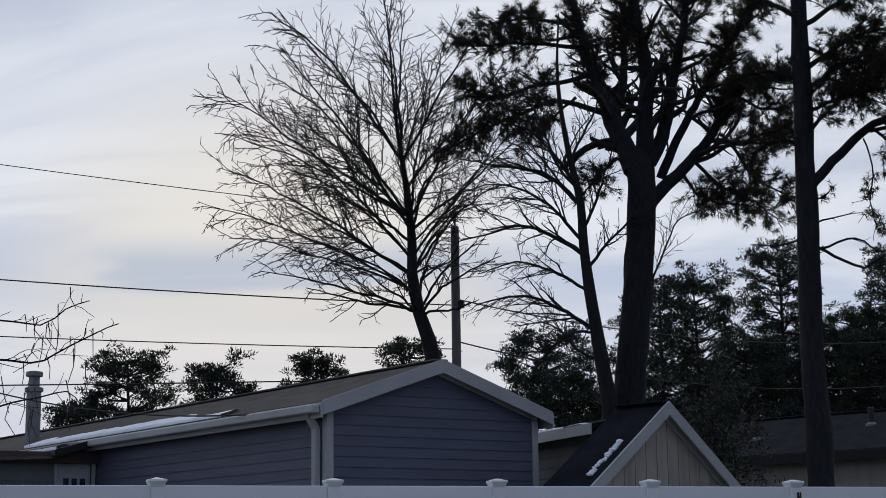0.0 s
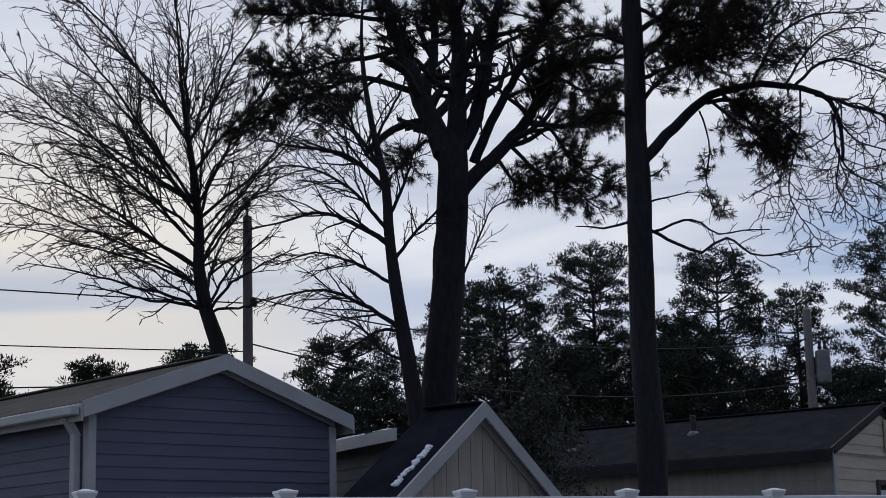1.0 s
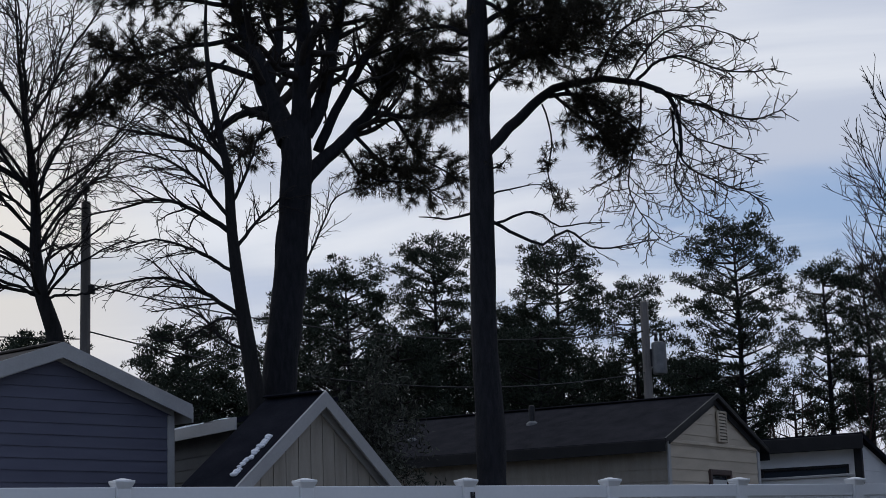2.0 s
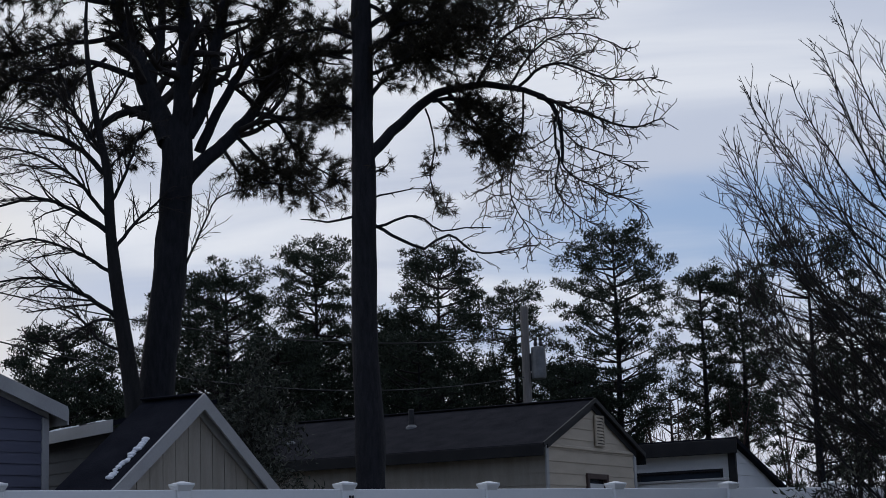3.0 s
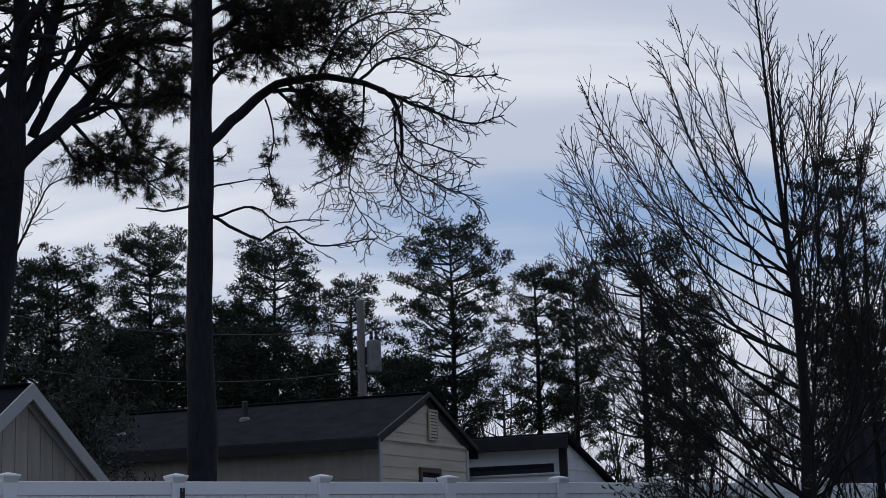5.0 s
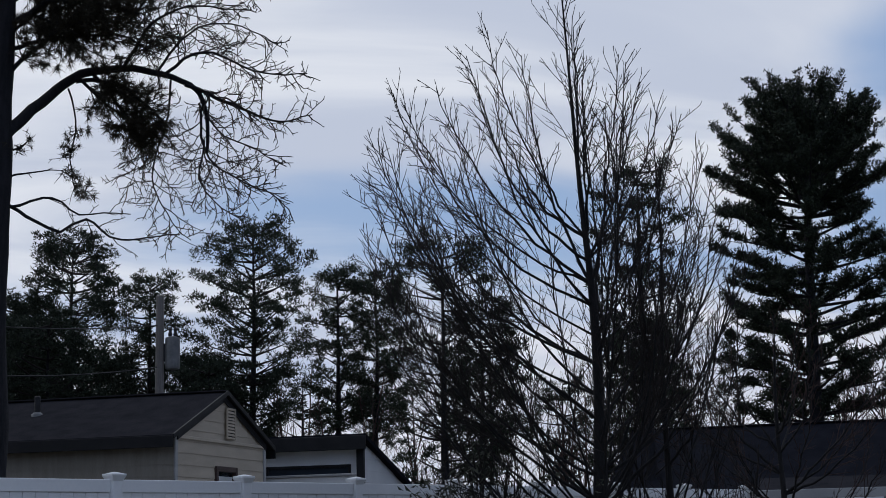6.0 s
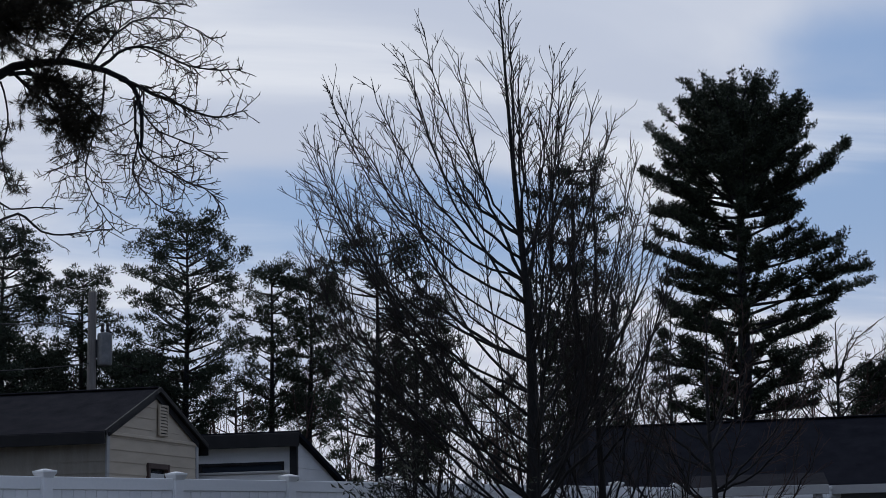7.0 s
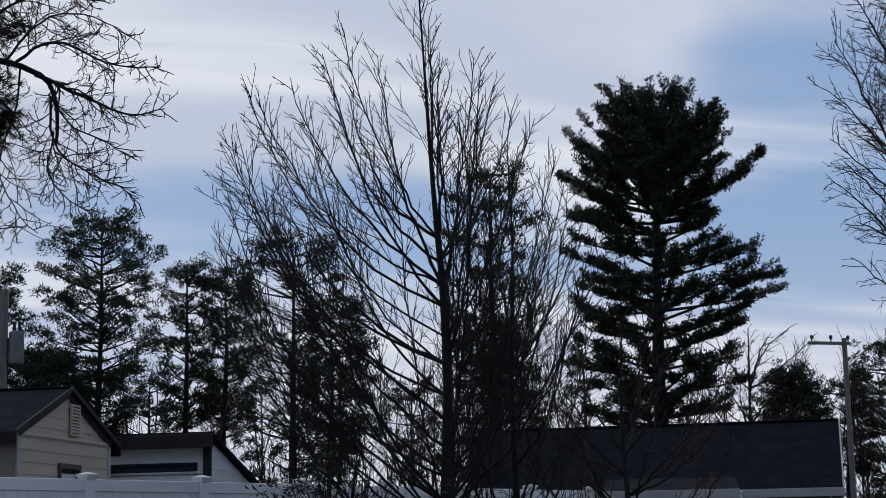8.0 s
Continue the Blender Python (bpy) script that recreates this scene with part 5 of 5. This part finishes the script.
WOOD = [  # x, y, top, half width, share of the height in crown, density
    (-4.89, 43.7, 9.8, 1.05, 0.5, 1.5), (-6.93, 41.4, 8.7, 1.25, 0.75, 1.5), (-1.5, 44.0, 9.5, 1.25, 0.62, 1.55), (0.53, 46.0, 8.7, 0.85, 0.55, 1.0),
    (3.14, 43.9, 9.8, 1.45, 0.58, 1.5), (5.65, 45.7, 9.0, 0.85, 0.5, 0.9), (6.79, 46.5, 9.0, 0.95, 0.5, 0.9), (7.43, 39.3, 8.7, 1.45, 0.8, 0.75),
    (-3.1, 46.5, 8.2, 1.1, 0.7, 1.3), (-8.6, 45.4, 9.2, 1.3, 0.7, 1.4), (-18.3, 31.0, 5.9, 0.95, 0.6, 1.2), (-17.2, 33.6, 5.9, 0.7, 0.55, 1.1),
    (-15.0, 34.6, 6.1, 0.65, 0.55, 1.1), (-12.9, 35.5, 6.5, 0.8, 0.6, 1.1), (-10.3, 38.5, 7.0, 1.35, 0.7, 1.2), (-21.2, 33.7, 5.2, 0.7, 0.6, 1.0),
    (10.38, 32.4, 8.9, 0.85, 0.50, 0.55), (8.9, 42.0, 7.2, 1.1, 0.6, 0.7), (12.6, 40.0, 6.6, 1.1, 0.75, 1.2), (20.9, 39.8, 5.5, 0.75, 0.9, 1.6),
    (23.9, 39.6, 6.3, 1.1, 0.8, 1.2), (-9.3, 36.0, 5.6, 1.2, 0.85, 1.3), (-8.2, 37.0, 5.0, 1.1, 0.9, 1.2), (-2.0, 40.5, 6.8, 1.1, 0.85, 1.3), (-5.4, 40.0, 6.6, 1.2, 0.9, 1.5), (1.9, 42.5, 6.0, 0.9, 0.7, 1.0),
]
rw = np.random.default_rng(5)
for i in range(13):      # the second rank, filling the gaps
    a, R = radians(-10.5 + 13.5 * (i + rw.uniform(0.2, 0.8)) / 13), rw.uniform(47, 54)
    WOOD.append((R * math.sin(a), R * math.cos(a), rw.uniform(6.6, 8.4), rw.uniform(0.9, 1.2), rw.uniform(0.5, 0.7), 0.8))
for i in range(9):
    a, R = radians(4 + 27 * (i + rw.uniform(0.2, 0.8)) / 9), rw.uniform(48, 56)
    WOOD.append((R * math.sin(a), R * math.cos(a), rw.uniform(5.6, 7.8), rw.uniform(0.8, 1.1), rw.uniform(0.4, 0.6), 0.5))
for i, (x, y, top, half, crown, dens) in enumerate(WOOD):
    wood_pine(x, y, top, half, 100 + i, "dark forest pine with clumped needles and a bare lower trunk" if top > 7.5 else "low dark bushy pine at the edge of the wood", crown, dens)


# --- the broad white pine by the dark house
def broad_pine():
    rng = np.random.default_rng(81)
    root = tree_root("pine_tree", 16.61, 38.57, 23.3, "broad dark white pine with layered upswept boughs")
    tp = trunk_part(root, rng, [(0.1, 0, 0), (0.05, 0, 4), (0.07, 0, 6.0), (0.15, 0, 9.7), (0.2, 0, 11.8)], 0.26, 0.03, M_BARK_PINE, 10)
    limbs, lv = Wood(), Leaves()
    centres, sizes = [], []
    # reach of the bough tips by height, to the one side and the other: a dense dome above, ragged tiers below
    tiers = [(4.3, 1.8, 1.8), (4.9, 2.1, 2.1), (5.4, 2.3, 2.3), (5.9, 2.3, 2.3), (6.4, 2.2, 2.5), (6.9, 2.3, 2.8), (7.35, 2.4, 3.2), (7.75, 2.3, 3.3), (8.3, 2.4, 2.4), (8.75, 2.6, 1.8),
             (9.2, 2.6, 1.6), (9.6, 2.5, 1.7), (9.95, 2.7, 2.1), (10.3, 2.8, 3.0), (10.6, 2.5, 2.1), (10.9, 2.35, 2.0), (11.2, 2.3, 2.1), (11.5, 2.2, 2.05), (11.75, 2.0, 1.9), (12.0, 1.7, 1.7),
             (12.2, 1.4, 1.4), (12.35, 1.0, 1.0), (12.45, 0.5, 0.5)]
    for z, left, right in tiers:
        dome = max(0.0, min(1.0, (z - 9.0) / 3.0))
        n = 9 if dome > 0.4 else 8
        a0 = rng.uniform(0, 6.28)
        for i in range(n):
            if rng.random() < 0.10:
                continue
            a = a0 + 6.28 * i / n + rng.uniform(-0.35, 0.35)
            ln = (left + (right - left) * (0.5 + 0.5 * math.cos(a))) * rng.uniform(0.78, 1.06)
            tip = np.array([ln * math.cos(a) + 0.15, ln * math.sin(a), z + rng.uniform(-0.22, 0.12)])
            foot = tp[int(np.argmin(abs(tp[:, 2] - tip[2] + ln * rng.uniform(0.12, 0.34) + 0.9 * dome)))]
            path = bez(foot, foot + (tip - foot) * np.array([0.6, 0.6, 0.35]), tip, 10)
            limbs.tube(path, 0.045, 0.010, 5)
            out = np.array([-math.sin(a), math.cos(a), 0])
            for _ in range(int(8.5 * ln)):      # side sprays, fanning forward and up
                t = rng.uniform(0.30, 1.0)
                j = min(int(t * 9), 8)
                p = path[j] + (path[j + 1] - path[j]) * (t * 9 - j)
                fwd = path[j + 1] - path[j]
                fwd = fwd / (np.linalg.norm(fwd) + 1e-9)
                sd = fwd * 0.7 + out * rng.normal() * 0.6 + np.array([0, 0, rng.uniform(0.0, 0.55)])
                spray = shoot(rng, p, sd / np.linalg.norm(sd), rng.uniform(0.25, 0.55) * (1.2 - 0.5 * t), 4, 0.12, 0.06)
                limbs.tube(spray, 0.010, 0.005, 3)
                for q in spray[1:]:
                    centres.append(q)
                    r = rng.uniform(0.07, 0.14)
                    sizes.append((r, r, r * 0.65))
    lv.pads(rng, centres, sizes, 18, 0.085)
    limbs.emit("branchwork", M_BARK_PINE, root, kind="stuff")
    lv.emit("crown", M_NEEDLE, root)


broad_pine()


# --- undergrowth: thin stems and brush of the wood's edge
def thicket():
    rng = np.random.default_rng(91)
    spec = ((2.6, 0.30, 36, 0.14, 0.06, 0.008, 0.25), (3.5, 0.45, 38, 0.16, 0.04, 0.006, 0.15))
    wood = Wood()
    for i in range(190):
        az = radians(rng.uniform(-9, 33))
        R = rng.uniform(44, 56)
        h = rng.uniform(3.2, 6.8)
        p = np.array([R * math.sin(az), R * math.cos(az), 0.0])
        path = shoot(rng, p, (rng.normal() * 0.06, 0, 1), h, 9, 0.05, 0.03)
        r = rng.uniform(0.02, 0.06)
        wood.tube(path, r, 0.010, 5)
        branch_out(rng, wood, path, r, 0.010, spec, 0, [])
    ob = wood.emit("thicket", M_TWIG_RED, None)
    tagged(ob, "thicket of thin bare saplings at the wood's edge", "saplings", kind="stuff")
    lv = Leaves()
    centres, sizes = [], []
    for i in range(2600):
        az = radians(rng.uniform(-34, 36))
        R = rng.uniform(40, 58)
        dense = -12 < math.degrees(az) < 0
        h = (5.2 if dense else 2.1) * rng.random() ** 0.8
        centres.append((R * math.sin(az), R * math.cos(az), h))
        q = rng.uniform(0.25, 0.5)
        sizes.append((q, q, q * 0.6))
    lv.pads(rng, centres, sizes, 60, 0.09)
    ob = lv.emit("undergrowth", M_NEEDLE, None)
    tagged(ob, "dark evergreen undergrowth below the pines", "undergrowth", kind="stuff")


thicket()


def shrub(name, x, y, h, half, seed, mat, label, stems=11, leaves=260):
    rng = np.random.default_rng(seed)
    root = thing(name, frame_of(x, y, 0), label, "shrub")
    wood, lv, tips = Wood(), Leaves(), []
    spec = ((5.0, 0.4, 35, 0.16, 0.04, 0.004, 0.2), (6.0, 0.45, 38, 0.18, 0.03, 0.003, 0.15))
    for i in range(stems):
        a = rng.uniform(0, 6.28)
        s = rng.uniform(0.1, 1.0) * half / h
        path = shoot(rng, (rng.normal() * 0.08, rng.normal() * 0.08, -0.05), (s * math.cos(a), s * math.sin(a), 1), h * rng.uniform(0.7, 1.1), 8, 0.06, 0.02)
        wood.tube(path, 0.016, 0.004, 5)
        branch_out(rng, wood, path, 0.016, 0.004, spec, 0, tips)
    wood.emit("branchwork", M_TWIG, root, kind="stuff")
    if leaves:
        for k in rng.choice(len(tips), min(leaves, len(tips)), replace=False):
            lv.leaf(rng, tips[k][0], 0.05, 9, 0.06)
        lv.emit("leaves", mat, root)
    return root


shrub("shrub", -3.73, 23.7, 3.9, 0.55, 201, M_SHRUB, "pale grey-green evergreen bush behind the outbuilding", 14, 1100)
shrub("shrub", 3.6, 17.6, 1.9, 0.6, 202, M_SHRUB, "small half-bare bush at the foot of the maple", 16, 160)
shrub("shrub", 4.5, 17.2, 1.7, 0.8, 203, M_SHRUB, "tangle of bare brush round the maple's foot", 18, 60)
shrub("shrub", 3.9, 18.4, 2.5, 0.8, 206, M_SHRUB, "bare brush growing along the fence", 8, 0)
shrub("shrub", 5.7, 18.0, 2.4, 0.9, 207, M_SHRUB, "bare brush growing along the fence", 8, 0)
shrub("shrub", 6.9, 18.6, 2.2, 0.9, 208, M_SHRUB, "bare brush growing along the fence", 8, 0)
shrub("shrub", 23.6, 37.2, 4.6, 1.3, 204, M_RUSSET, "tall bush holding russet dead leaves", 13, 1100)
shrub("shrub", 24.8, 38.2, 4.0, 1.3, 205, M_RUSSET, "tall bush holding russet dead leaves", 13, 900)
